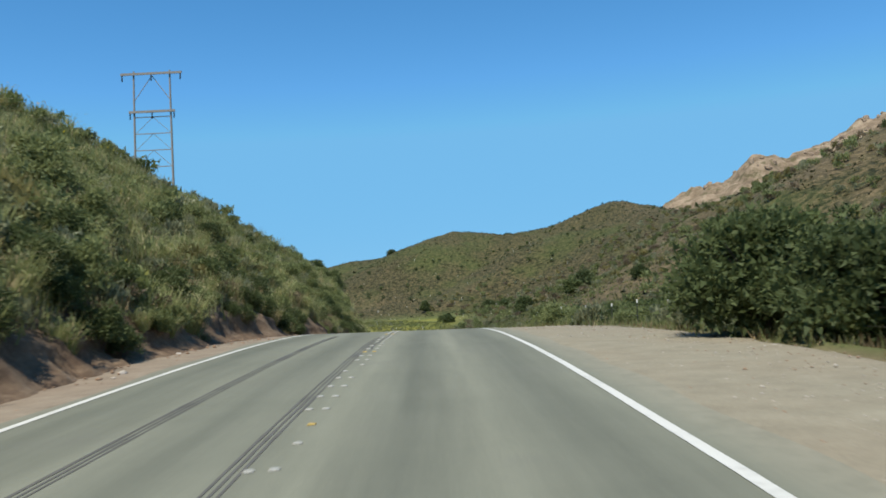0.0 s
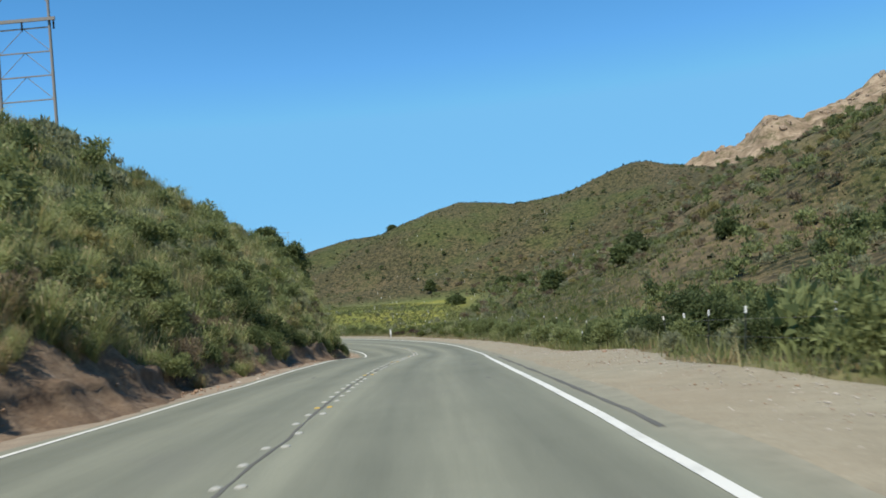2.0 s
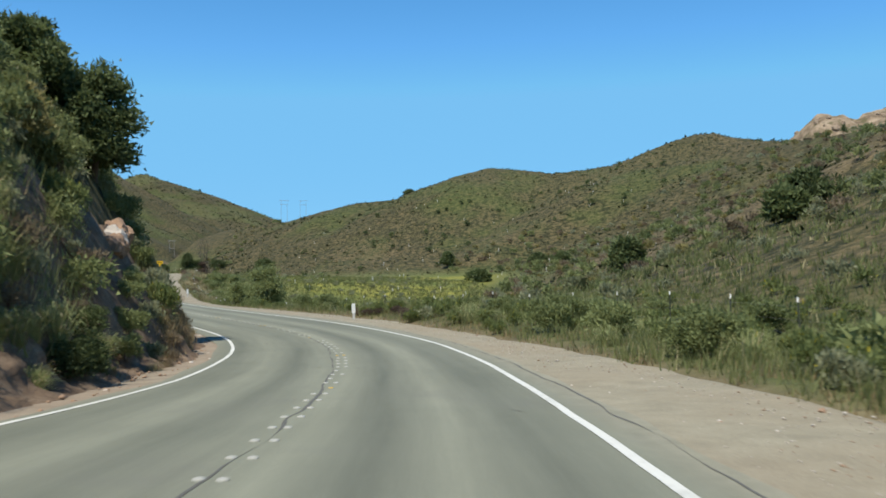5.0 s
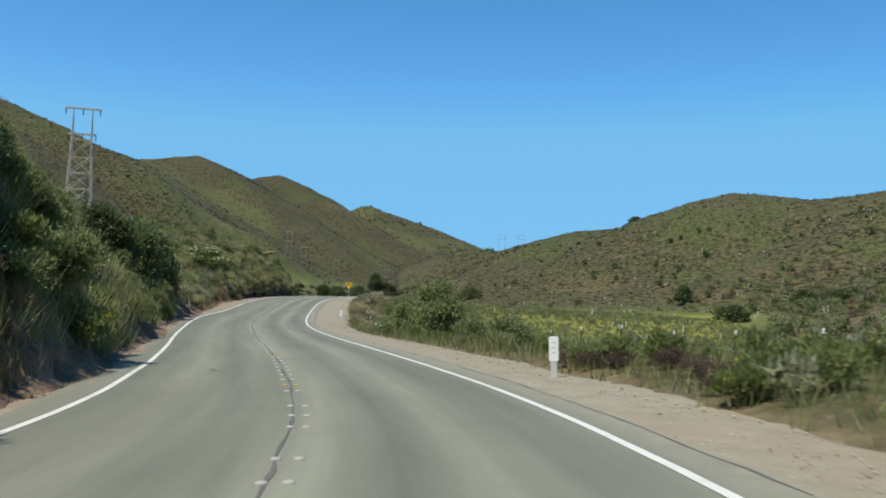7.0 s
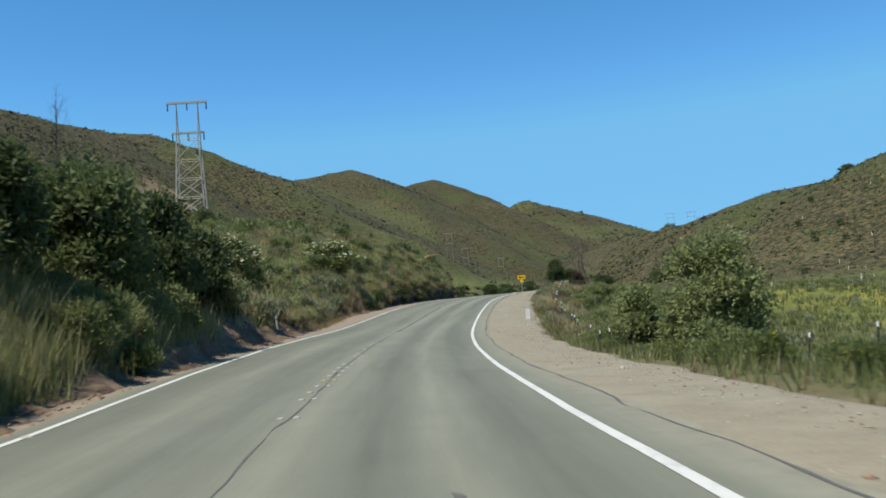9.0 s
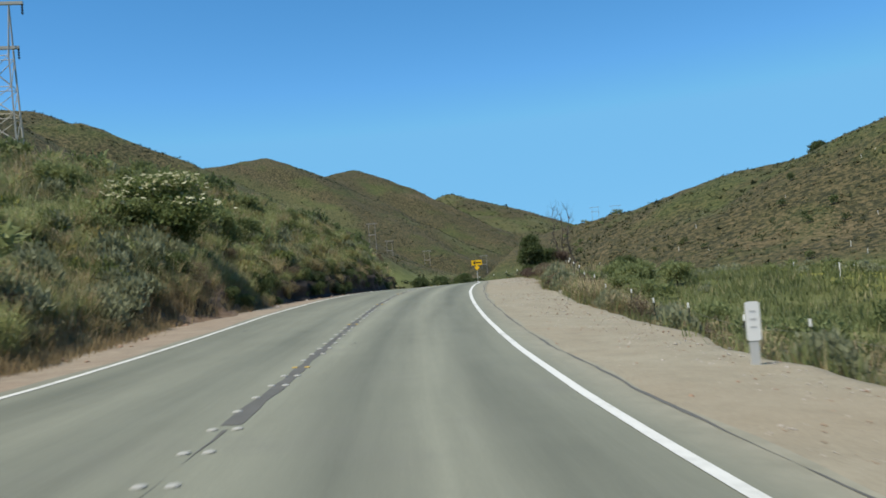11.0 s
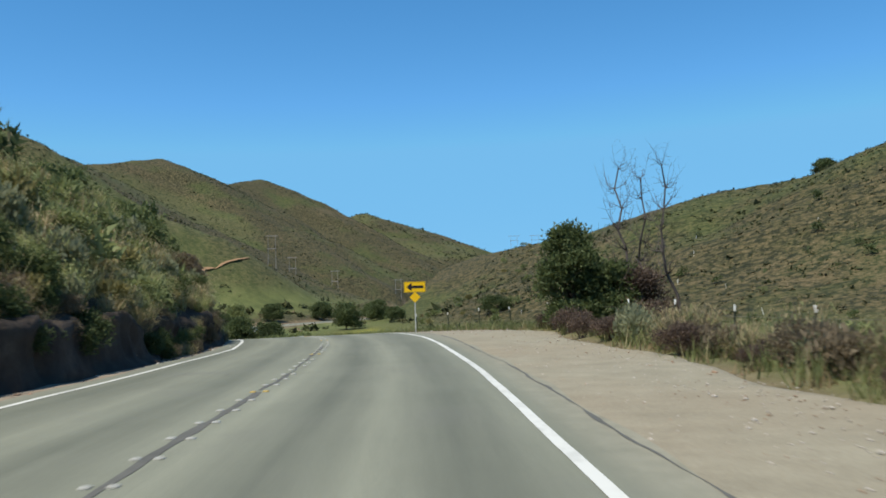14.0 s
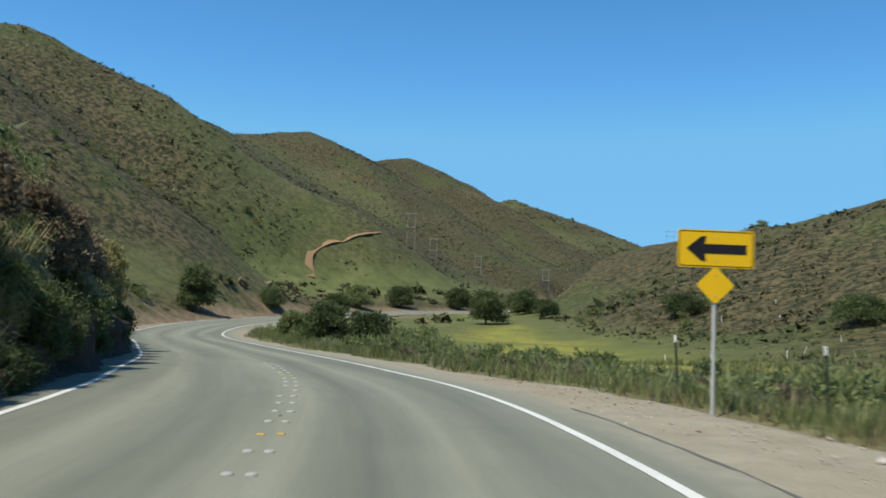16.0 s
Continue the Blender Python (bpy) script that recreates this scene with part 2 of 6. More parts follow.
ROCK_RED = plain("red_brown_rock", (0.27, 0.18, 0.12), 0.9, 0, 2, 0.4, 0.8)
CAR_WHITE = plain("white_car_paint", (0.75, 0.75, 0.75), 0.25, 0, 5, 0.04)
CAR_GLASS = plain("dark_car_glass", (0.02, 0.022, 0.025), 0.1, 0, 5, 0.1)
RUBBER = plain("tyre_rubber", (0.02, 0.02, 0.02), 0.85, 0, 20, 0.2)
LEAF_DARK = leaf_material("dark_green_leaves", (0.048, 0.068, 0.026), (0.145, 0.182, 0.068))
LEAF_MID = leaf_material("green_leaves", (0.11, 0.138, 0.048), (0.28, 0.315, 0.132))
LEAF_BRIGHT = leaf_material("bright_green_leaves", (0.105, 0.138, 0.042), (0.235, 0.27, 0.1), ((0.45, 0.38, 0.03), 0.012))
LEAF_SAGE = leaf_material("grey_green_sage", (0.15, 0.165, 0.085), (0.36, 0.372, 0.225))
LEAF_DRY = leaf_material("dry_brown_brush", (0.1, 0.079, 0.05), (0.28, 0.222, 0.142))
LEAF_RUST = leaf_material("rust_brown_brush", (0.065, 0.045, 0.035), (0.175, 0.125, 0.092))
CUT_EARTH = earth_material()
LEAF_ELDER = leaf_material("elder_leaves", (0.08, 0.112, 0.036), (0.22, 0.265, 0.095))
BLOSSOM = leaf_material("cream_flower_heads", (0.6, 0.58, 0.38), (0.8, 0.78, 0.54))
LEAF_GOLD = leaf_material("ochre_brush", (0.14, 0.132, 0.048), (0.34, 0.3, 0.12))
GRASS_GREEN = leaf_material("green_grass", (0.11, 0.135, 0.046), (0.27, 0.285, 0.115), ((0.42, 0.37, 0.2), 0.08))
GRASS_PALE = leaf_material("pale_seeding_grass", (0.19, 0.208, 0.085), (0.4, 0.395, 0.2), ((0.48, 0.41, 0.24), 0.2))
PLUME_GREEN = leaf_material("pale_plume_leaves", (0.16, 0.192, 0.064), (0.38, 0.41, 0.19), ((0.46, 0.39, 0.22), 0.13))
PLUME_DRY = leaf_material("dry_plume_stalks", (0.23, 0.18, 0.095), (0.5, 0.415, 0.245), ((0.2, 0.22, 0.09), 0.3))
GRASS_DRY = leaf_material("dry_grass", (0.2, 0.145, 0.075), (0.42, 0.33, 0.18))
SCRUB = tone_material("hill_scrub", [(0.0, (0.02, 0.028, 0.011)), (0.35, (0.04, 0.052, 0.018)), (0.6, (0.068, 0.072, 0.026)), (0.8, (0.108, 0.09, 0.042)), (1.0, (0.21, 0.165, 0.095))])

# ---- the road's line ----
# the road's middle along the walk, then the bends that follow it
CENTRE = [(-1.17, -67.00, -1.31), (-1.17, -40.00, -0.95), (-1.17, -16.00, -0.62), (-1.17, -4.00, -0.44), (-1.21, 4.00, -0.24), (-1.32, 12.00, -0.02), (-1.47, 20.00, 0.11), (-1.64, 28.00, 0.12), (-1.87, 36.00, -0.03), (-2.16, 43.99, -0.33), (-2.47, 51.98, -0.72), (-2.59, 59.98, -1.19), (-2.51, 67.98, -1.71), (-2.50, 75.98, -2.27), (-2.72, 83.97, -2.80), (-3.30, 91.94, -3.23), (-4.29, 99.86, -3.56), (-5.95, 107.64, -3.80), (-8.70, 115.10, -3.92), (-12.35, 122.21, -3.98), (-16.31, 129.16, -4.04), (-20.37, 136.05, -4.08), (-24.31, 143.00, -4.11), (-28.13, 150.02, -4.12), (-31.80, 157.13, -4.09), (-35.24, 164.34, -4.00), (-38.47, 171.66, -3.80), (-41.57, 179.03, -3.49), (-44.52, 186.47, -3.14), (-47.30, 193.97, -2.80), (-49.82, 201.56, -2.53), (-52.29, 209.17, -2.36), (-54.81, 216.76, -2.24)]
AHEAD = [(-63.5, 236.6, -2.04), (-67.1, 242.3, -2.17), (-72.1, 248.3, -2.42), (-78.0, 255.0, -2.75), (-85.0, 262.0, -3.05), (-91.8, 268.7, -3.3), (-96.8, 273.2, -3.4), (-101.2, 277.7, -3.45), (-105.8, 283.7, -3.45), (-110.2, 290.5, -3.42), (-115.5, 300.5, -3.35), (-120.5, 312.0, -3.3), (-125.5, 330.0, -3.0), (-127.0, 350.0, -2.5), (-124.0, 372.0, -2.0), (-120.0, 400.0, -1.5), (-122.0, 440.0, -1.6), (-135.0, 490.0, -1.8), (-155.0, 550.0, -2.0), (-185.0, 640.0, -2.0)]
# the road's bank: metres along it, degrees by which the right side lies lower
BANK_AT = [-70, 0, 8, 16, 24, 32, 40, 48, 56, 64, 72, 80, 88, 96, 104, 112, 120, 128, 136, 144, 152, 160, 168, 176, 184, 192, 200, 208, 216, 224, 232, 240, 248, 256, 264, 700]
BANK_BY = [-0.2, -0.2, 0, 0.5, 0.8, 0.8, 0.6, -0.4, -0.6, 1, 2.5, 2.1, 0.3, -1.3, -1.5, -1, -1.3, -1, -0.5, 0.5, 2.2, 3.2, 3, 2.2, 2, 1.9, 1.1, 0.5, 0.1, -0, -0.6, -1.8, -0.9, -0.3, 0, 0]


def road_line():
    """Places a metre apart on a smooth curve through the middle of the road."""
    line = np.concatenate([np.array(CENTRE), np.array(AHEAD)])
    far = np.r_[0, np.cumsum(np.linalg.norm(np.diff(line[:, :2], axis=0), axis=1))]
    slope = np.gradient(line, far, axis=0)
    step = np.arange(0, far[-1], 1.0)
    k = np.clip(np.searchsorted(far, step, side="right") - 1, 0, len(far) - 2)
    h = (far[k + 1] - far[k])[:, None]
    u = ((step - far[k]) / h[:, 0])[:, None]
    even = (2 * u**3 - 3 * u**2 + 1) * line[k] + (u**3 - 2 * u**2 + u) * h * slope[k] + (3 * u**2 - 2 * u**3) * line[k + 1] + (u**3 - u**2) * h * slope[k + 1]
    for _ in range(4):
        even[1:-1] = even[1:-1] * 0.5 + (even[:-2] + even[2:]) * 0.25
    return even


LINE = road_line()
TANGENT = np.gradient(LINE[:, :2], axis=0)
TANGENT /= np.linalg.norm(TANGENT, axis=1)[:, None]
RIGHT = np.stack([TANGENT[:, 1], -TANGENT[:, 0]], 1)
START = int(np.argmin(np.abs(LINE[:, 1])))
ALONG = np.arange(len(LINE)) - float(START)  # metres from the walk's first station


def tilt_of(s):
    return np.tan(np.radians(np.interp(s, BANK_AT, BANK_BY)))


def on_road(s, d, up=0.0):
    """A place by its distance along the road and across it (right is plus)."""
    x, y, z = (np.interp(s, ALONG, LINE[:, k]) for k in range(3))
    rx, ry = (np.interp(s, ALONG, RIGHT[:, k]) for k in range(2))
    z = z - tilt_of(s) * (np.clip(d, -7, 9) - 1.6)
    return np.stack([x + rx * d, y + ry * d, z + up], -1)


def to_road(x, y):
    """Distance along and across the road for places."""
    s, d, z = np.empty_like(x), np.empty_like(x), np.empty_like(x)
    for i in range(0, len(x), 20000):
        px, py = x[i : i + 20000], y[i : i + 20000]
        near = np.argmin((px[:, None] - LINE[None, ::2, 0]) ** 2 + (py[:, None] - LINE[None, ::2, 1]) ** 2, 1) * 2
        ox, oy = px - LINE[near, 0], py - LINE[near, 1]
        t = np.clip(ox * TANGENT[near, 0] + oy * TANGENT[near, 1], -2, 2)
        s[i : i + 20000] = ALONG[near] + t
        across = ox * RIGHT[near, 0] + oy * RIGHT[near, 1]
        gap = np.hypot(ox, oy)
        d[i : i + 20000] = np.where(gap > 3, np.sign(across) * np.maximum(np.abs(across), np.sqrt(np.maximum(gap**2 - t**2, 0))), across)
        part_s = s[i : i + 20000]
        z[i : i + 20000] = np.interp(part_s, ALONG, LINE[:, 2]) - tilt_of(part_s) * (np.clip(d[i : i + 20000], -7, 9) - 1.6)
    return s, d, z


def ease(a, b, v):
    t = np.clip((np.asarray(v) - a) / (np.asarray(b) - a), 0, 1)
    return t * t * (3 - 2 * t)


def lattice(x, y, seed):
    """Smooth value noise in -1..1."""
    ix, iy = np.floor(x).astype(np.int64), np.floor(y).astype(np.int64)
    fx, fy = x - ix, y - iy
    fx, fy = fx * fx * (3 - 2 * fx), fy * fy * (3 - 2 * fy)

    def hashed(a, b):
        h = (a * 374761393 + b * 668265263 + seed * 1442695041) & 0x7FFFFFFF
        h = ((h ^ (h >> 13)) * 1274126177) & 0x7FFFFFFF
        return ((h ^ (h >> 16)) & 0xFFFF) / 32767.5 - 1

    top = hashed(ix, iy) * (1 - fx) + hashed(ix + 1, iy) * fx
    low = hashed(ix, iy + 1) * (1 - fx) + hashed(ix + 1, iy + 1) * fx
    return top * (1 - fy) + low * fy


def rough(x, y, size, seed, octaves=3):
    total = 0
    for k in range(octaves):
        total = total + lattice(x / size * 2**k, y / size * 2**k, seed + k) * 0.5**k
    return total


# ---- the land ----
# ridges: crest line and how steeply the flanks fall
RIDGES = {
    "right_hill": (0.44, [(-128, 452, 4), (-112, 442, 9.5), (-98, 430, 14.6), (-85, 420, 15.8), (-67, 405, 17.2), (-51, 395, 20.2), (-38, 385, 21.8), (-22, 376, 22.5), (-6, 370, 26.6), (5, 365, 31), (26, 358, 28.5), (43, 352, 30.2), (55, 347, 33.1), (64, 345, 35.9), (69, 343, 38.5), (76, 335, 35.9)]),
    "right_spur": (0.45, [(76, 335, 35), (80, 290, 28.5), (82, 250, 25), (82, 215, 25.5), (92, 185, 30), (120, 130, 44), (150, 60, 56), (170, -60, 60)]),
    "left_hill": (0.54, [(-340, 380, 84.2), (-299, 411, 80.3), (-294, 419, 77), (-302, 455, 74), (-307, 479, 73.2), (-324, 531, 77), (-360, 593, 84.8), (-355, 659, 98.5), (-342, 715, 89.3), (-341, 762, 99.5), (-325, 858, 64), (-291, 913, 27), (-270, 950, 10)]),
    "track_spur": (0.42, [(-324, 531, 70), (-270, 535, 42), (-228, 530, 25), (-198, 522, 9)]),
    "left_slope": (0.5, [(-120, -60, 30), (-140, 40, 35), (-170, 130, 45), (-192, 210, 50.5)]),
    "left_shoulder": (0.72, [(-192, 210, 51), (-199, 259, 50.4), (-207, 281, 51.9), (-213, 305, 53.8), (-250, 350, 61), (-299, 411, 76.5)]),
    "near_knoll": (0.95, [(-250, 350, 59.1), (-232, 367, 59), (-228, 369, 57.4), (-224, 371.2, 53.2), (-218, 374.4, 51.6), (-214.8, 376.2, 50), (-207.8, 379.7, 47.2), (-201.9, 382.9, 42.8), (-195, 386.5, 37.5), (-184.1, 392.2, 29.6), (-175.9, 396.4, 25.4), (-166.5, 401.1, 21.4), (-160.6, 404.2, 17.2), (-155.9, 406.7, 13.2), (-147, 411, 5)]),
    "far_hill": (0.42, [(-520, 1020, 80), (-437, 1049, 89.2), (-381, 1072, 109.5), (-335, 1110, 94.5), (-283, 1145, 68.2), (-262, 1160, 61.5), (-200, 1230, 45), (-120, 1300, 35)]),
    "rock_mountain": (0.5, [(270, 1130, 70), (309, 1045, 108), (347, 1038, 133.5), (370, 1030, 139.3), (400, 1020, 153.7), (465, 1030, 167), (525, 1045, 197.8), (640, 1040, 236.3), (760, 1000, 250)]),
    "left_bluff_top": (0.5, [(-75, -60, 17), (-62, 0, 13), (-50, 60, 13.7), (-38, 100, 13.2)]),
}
SHOULDER_AT = [-70, 0, 15, 27, 37, 43, 50, 53, 58, 62, 83, 95, 108, 120, 140, 185, 205, 225, 240, 252, 262, 285, 700]
SHOULDER_TO = [8.0, 7.9, 7.7, 7.6, 7.2, 6.4, 6.1, 6.4, 7.2, 7.5, 7.2, 6.1, 5.6, 5.6, 5.9, 6.4, 6.3, 7.0, 7.0, 6.0, 5.2, 4.6, 4.4]
TOE_AT = [-70, 20, 38, 50, 70, 88, 100, 112, 126, 140, 150, 165, 190, 200, 225, 240, 250, 264, 288, 300, 700]
TOE_TO = [4.6, 4.8, 4.8, 4.6, 4.4, 4.4, 4.4, 4.1, 3.65, 3.85, 4.0, 4.1, 5.7, 5.2, 4.5, 3.9, 3.75, 3.8, 3.5, 5, 5]
BANK_TOP = [8.6, 9.5, 13.7, 14, 14, 16.3, 10, 7.2, 3, 2.2, 2.2, 3, 4.6, 5.4, 5.6, 5.4, 5.2, 4.8, 3.8, 0.5, 0.4]
BANK_SLOPE = [0.84, 0.89, 0.8, 1.09, 0.65, 1.29, 1.11, 0.91, 0.7, 0.5, 0.5, 0.45, 0.58, 0.85, 0.95, 1, 1.2, 1.7, 1.7, 0.3, 0.3]
CUT = [0.7, 0.7, 0.75, 0.75, 0.75, 0.7, 0.6, 0.6, 0.55, 0.45, 0.4, 0.45, 0.65, 0.9, 1.0, 1.0, 1.05, 1.1, 1.1, 0.2, 0.2]


def ridge_height(x, y, name):
    slope, crest = RIDGES[name]
    best, crest_gap = np.full_like(x, -200.0), np.zeros_like(x)
    for (x0, y0, z0), (x1, y1, z1) in zip(crest, crest[1:]):
        lx, ly = x1 - x0, y1 - y0
        t = np.clip(((x - x0) * lx + (y - y0) * ly) / (lx * lx + ly * ly), 0, 1)
        gap = np.hypot(x - x0 - t * lx, y - y0 - t * ly)
        here = z0 + t * (z1 - z0) - slope * (np.sqrt(gap**2 + 36) - 6)
        crest_gap = np.where(here > best, gap, crest_gap)
        best = np.maximum(best, here)
    return best, crest_gap


def land(x, y):
    """Height of the ground, and what covers it."""
    x, y = np.asarray(x, float), np.asarray(y, float)
    s, d, zr = to_road(x, y)
    a = np.abs(d)
    side = np.interp(s, SHOULDER_AT, SHOULDER_TO)
    toe, top, slope, cut = (np.interp(s, TOE_AT, v) for v in (TOE_TO, BANK_TOP, BANK_SLOPE, CUT))
    gully = rough(x, y, 34, 3, 3)
    small = rough(x, y, 7, 11, 3)
    # right of the road: down a little to the flat of the valley
    out = np.maximum(a - side, 0)
    flat = zr - np.interp(s, [150, 168, 196, 214], [0, 0.8, 0.8, 0]) * ease(0.1, 1.9, out) - 0.9 * ease(0.3, 5, out) - 0.6 * ease(5, 40, out) + small * 0.16 * ease(0.5, 4, out)
    flat = flat + np.maximum(out - 60, 0) * 0.012
    # left of the road: the cut bank and the slope above it
    up = np.maximum(a - toe - small * 0.5, 0)
    bank = zr + cut * ease(0, 0.6, up) + top * np.tanh(slope * np.maximum(up - 0.6, 0) / top) + 0.1 * np.maximum(up - 2, 0)
    bank = bank + small * 0.35 * ease(1, 5, up) + gully * 0.9 * ease(3, 12, up) * np.minimum(top / 8, 1)
    bank = bank + 0.22 * rough(x, y, 2.6, 17, 2) * ease(0.1, 0.8, up) * (1 - ease(2, 5, up))
    near = np.where(d >= 0, flat, bank)
    far, below = np.full_like(x, -300.0), np.zeros_like(x)
    stone = np.zeros_like(x)
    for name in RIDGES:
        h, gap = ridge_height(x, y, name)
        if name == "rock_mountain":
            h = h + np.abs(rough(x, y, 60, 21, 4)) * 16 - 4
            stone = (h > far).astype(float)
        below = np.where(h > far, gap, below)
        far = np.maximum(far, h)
    lift = np.clip((far - zr + 3) / 14, 0, 1)
    far = far + (gully * (0.3 + 2.2 * ease(6, 40, below)) + small * 0.3) * lift
    z = 2.2 * np.logaddexp(near / 2.2, far / 2.2)
    keep = ease(0, 5, np.where(d >= 0, out, up))
    z = near * (1 - keep) + z * keep
    # under the road and its shoulders the ground lies deeper
    edge = np.where(d >= 0, side + 0.1, toe + 0.1)
    z = z - 0.2 * (1 - ease(-0.3, 0.7, a - edge))
    # cover
    rise = far - near
    inner = np.interp(s, [160, 170, 205, 245, 275], [11, 14, 9, 5, 11])
    meadow = np.where(d >= 0, ease(inner, inner + np.where(s > 165, 10.0, 18.0), out) * (1 - ease(-5.5, -1.0, rise)) * ease(95, 150, s), 0) * (1 - ease(420, 520, y))
    green = np.where(d >= 0, (1 - meadow) * (1 - ease(-4, 2, rise)), ease(4, 16, up) * np.where(s < 114, 0.75, 1 - ease(1, 8, rise)))
    green = np.clip(green + ease(0.25, 0.6, rough(x, y, 55, 31, 2)) * np.where(x < -60, 0.35, 0.08) * (rise > 0), 0, 1)
    dirt = np.where(d >= 0, 1 - ease(-0.2, 1.0, out), 1 - ease(0.3, 1.25, up + small * 0.7))
    # worn reddish soil on the near slope right of the road
    worn = 0.28 * ease(-0.2, 0.45, rough(x, y, 14, 131, 4)) * ease(-2, 4, rise) * (d > 0) * ease(-15, 25, x) * (1 - ease(215, 285, y))
    dirt = np.maximum(dirt, worn)
    # a bare red slip below the steel pylon
    dirt = np.maximum(dirt, 0.9 * (1 - ease(0.6, 1.1, np.hypot((x + 171) / 9, (y - 289) / 7) + small * 0.5)))
    return z, meadow, green, np.clip(dirt, 0, 1), stone, s, d


def height(x, y):
    return land(np.array([x], float), np.array([y], float))[0][0]


def mesh_from(name, verts, faces, material, smooth=False):
    me = bpy.data.meshes.new(name)
    verts, faces = np.asarray(verts, np.float32), np.asarray(faces, np.int32)
    me.vertices.add(len(verts))
    me.vertices.foreach_set("co", verts.ravel())
    n, k = faces.shape
    me.loops.add(n * k)
    me.loops.foreach_set("vertex_index", faces.ravel())
    me.polygons.add(n)
    me.polygons.foreach_set("loop_start", np.arange(0, n * k, k, dtype=np.int32))
    me.polygons.foreach_set("loop_total", np.full(n, k, dtype=np.int32))
    if smooth:
        me.polygons.foreach_set("use_smooth", np.ones(n, bool))
    me.update(calc_edges=True)
    me.materials.append(material)
    return me


def give(me, name, values):
    layer = me.attributes.new(name, "FLOAT", "POINT")
    layer.data.foreach_set("value", np.asarray(values, np.float32))


def grid_faces(rows, cols):
    i = np.arange(rows - 1)[:, None] * cols + np.arange(cols - 1)[None]
    i = i.ravel()
    return np.stack([i, i + 1, i + cols + 1, i + cols], 1)


def spaced(lo, fine_lo, fine_hi, hi, fine, mid_lo, mid_hi, mid):
    out = list(np.arange(fine_lo, fine_hi, fine))
    v, step = fine_hi, fine
    while v < hi:
        out.append(v)
        step = min(step * 1.15, mid) if v < mid_hi else step * 1.15
        v += step
    v, step = fine_lo, fine
    while v > lo:
        step = min(step * 1.15, mid) if v > mid_lo else step * 1.15
        v -= step
        out.append(v)
    return np.array(sorted(out))


def build_ground():
    xs = spaced(-2600, -104, 22, 2600, 0.8, -400, 640, 4.5)
    ys = spaced(-900, -14, 285, 3600, 0.8, -60, 1110, 4.5)
    gx, gy = np.meshgrid(xs, ys)
    x, y = gx.ravel(), gy.ravel()
    z, meadow, green, dirt, stone, s, d = land(x, y)
    # behind the cut's face the sheet lies low
    up = -d - np.interp(s, TOE_AT, TOE_TO) - 0.5 * rough(x, y, 7, 11, 3)
    z = z - np.where((d < 0) & (s > -15) & (s < 296), 1.3 * ease(-0.9, 0.0, up) * (1 - ease(1.0, 1.9, up)), 0)
    me = mesh_from("ground", np.stack([x, y, z], 1), grid_faces(len(ys), len(xs)), GROUND, True)
    for name, v in (("meadow", meadow), ("grass", green), ("dirt", dirt), ("rock", stone)):
        give(me, name, v)
    tagged(new("ground", me), "dry chaparral hills and a green valley floor", "ground", kind="structure")


build_ground()

# ---- the road ----


def strip(name, s, inner, outer, cols, material, parent=None, lift=0.0, uneven=0.0, follow=0.0, smooth=True):
    """A ribbon along the road between two offsets, with u across and v along it."""
    inner, outer = np.broadcast_to(inner, s.shape), np.broadcast_to(outer, s.shape)
    t = np.linspace(0, 1, cols)
    d = inner[:, None] * (1 - t) + outer[:, None] * t
    ss = np.repeat(s[:, None], cols, 1)
    p = on_road(ss.ravel(), d.ravel(), lift)
    p[:, 2] += uneven * rough(p[:, 0], p[:, 1], 2.3, 41, 3)
    me = mesh_from(name, p, grid_faces(len(s), cols)[:, ::-1], material, smooth)
    uv = me.uv_layers.new(name="UVMap")
    loops = np.empty(len(me.loops), np.int32)
    me.loops.foreach_get("vertex_index", loops)
    uv.data.foreach_set("uv", np.stack([d.ravel(), ss.ravel()], 1)[loops].astype(np.float32).ravel())
    ob = new(name, me)
    ob.parent = parent
    return ob


def child(name, me, parent, label=""):
    ob = new(name, me)
    ob.parent = parent
    if label:
        ob["label"] = label
    return ob


LENGTH = np.arange(ALONG[2], ALONG[-3], 0.5)
road = tagged(strip("road", LENGTH, -3.5 - 0.06 * np.sin(LENGTH * 0.9), 4.0 + 0.05 * np.sin(LENGTH * 1.3), 19, ASPHALT), "worn grey two-lane asphalt road with cracks", "road", kind="structure")


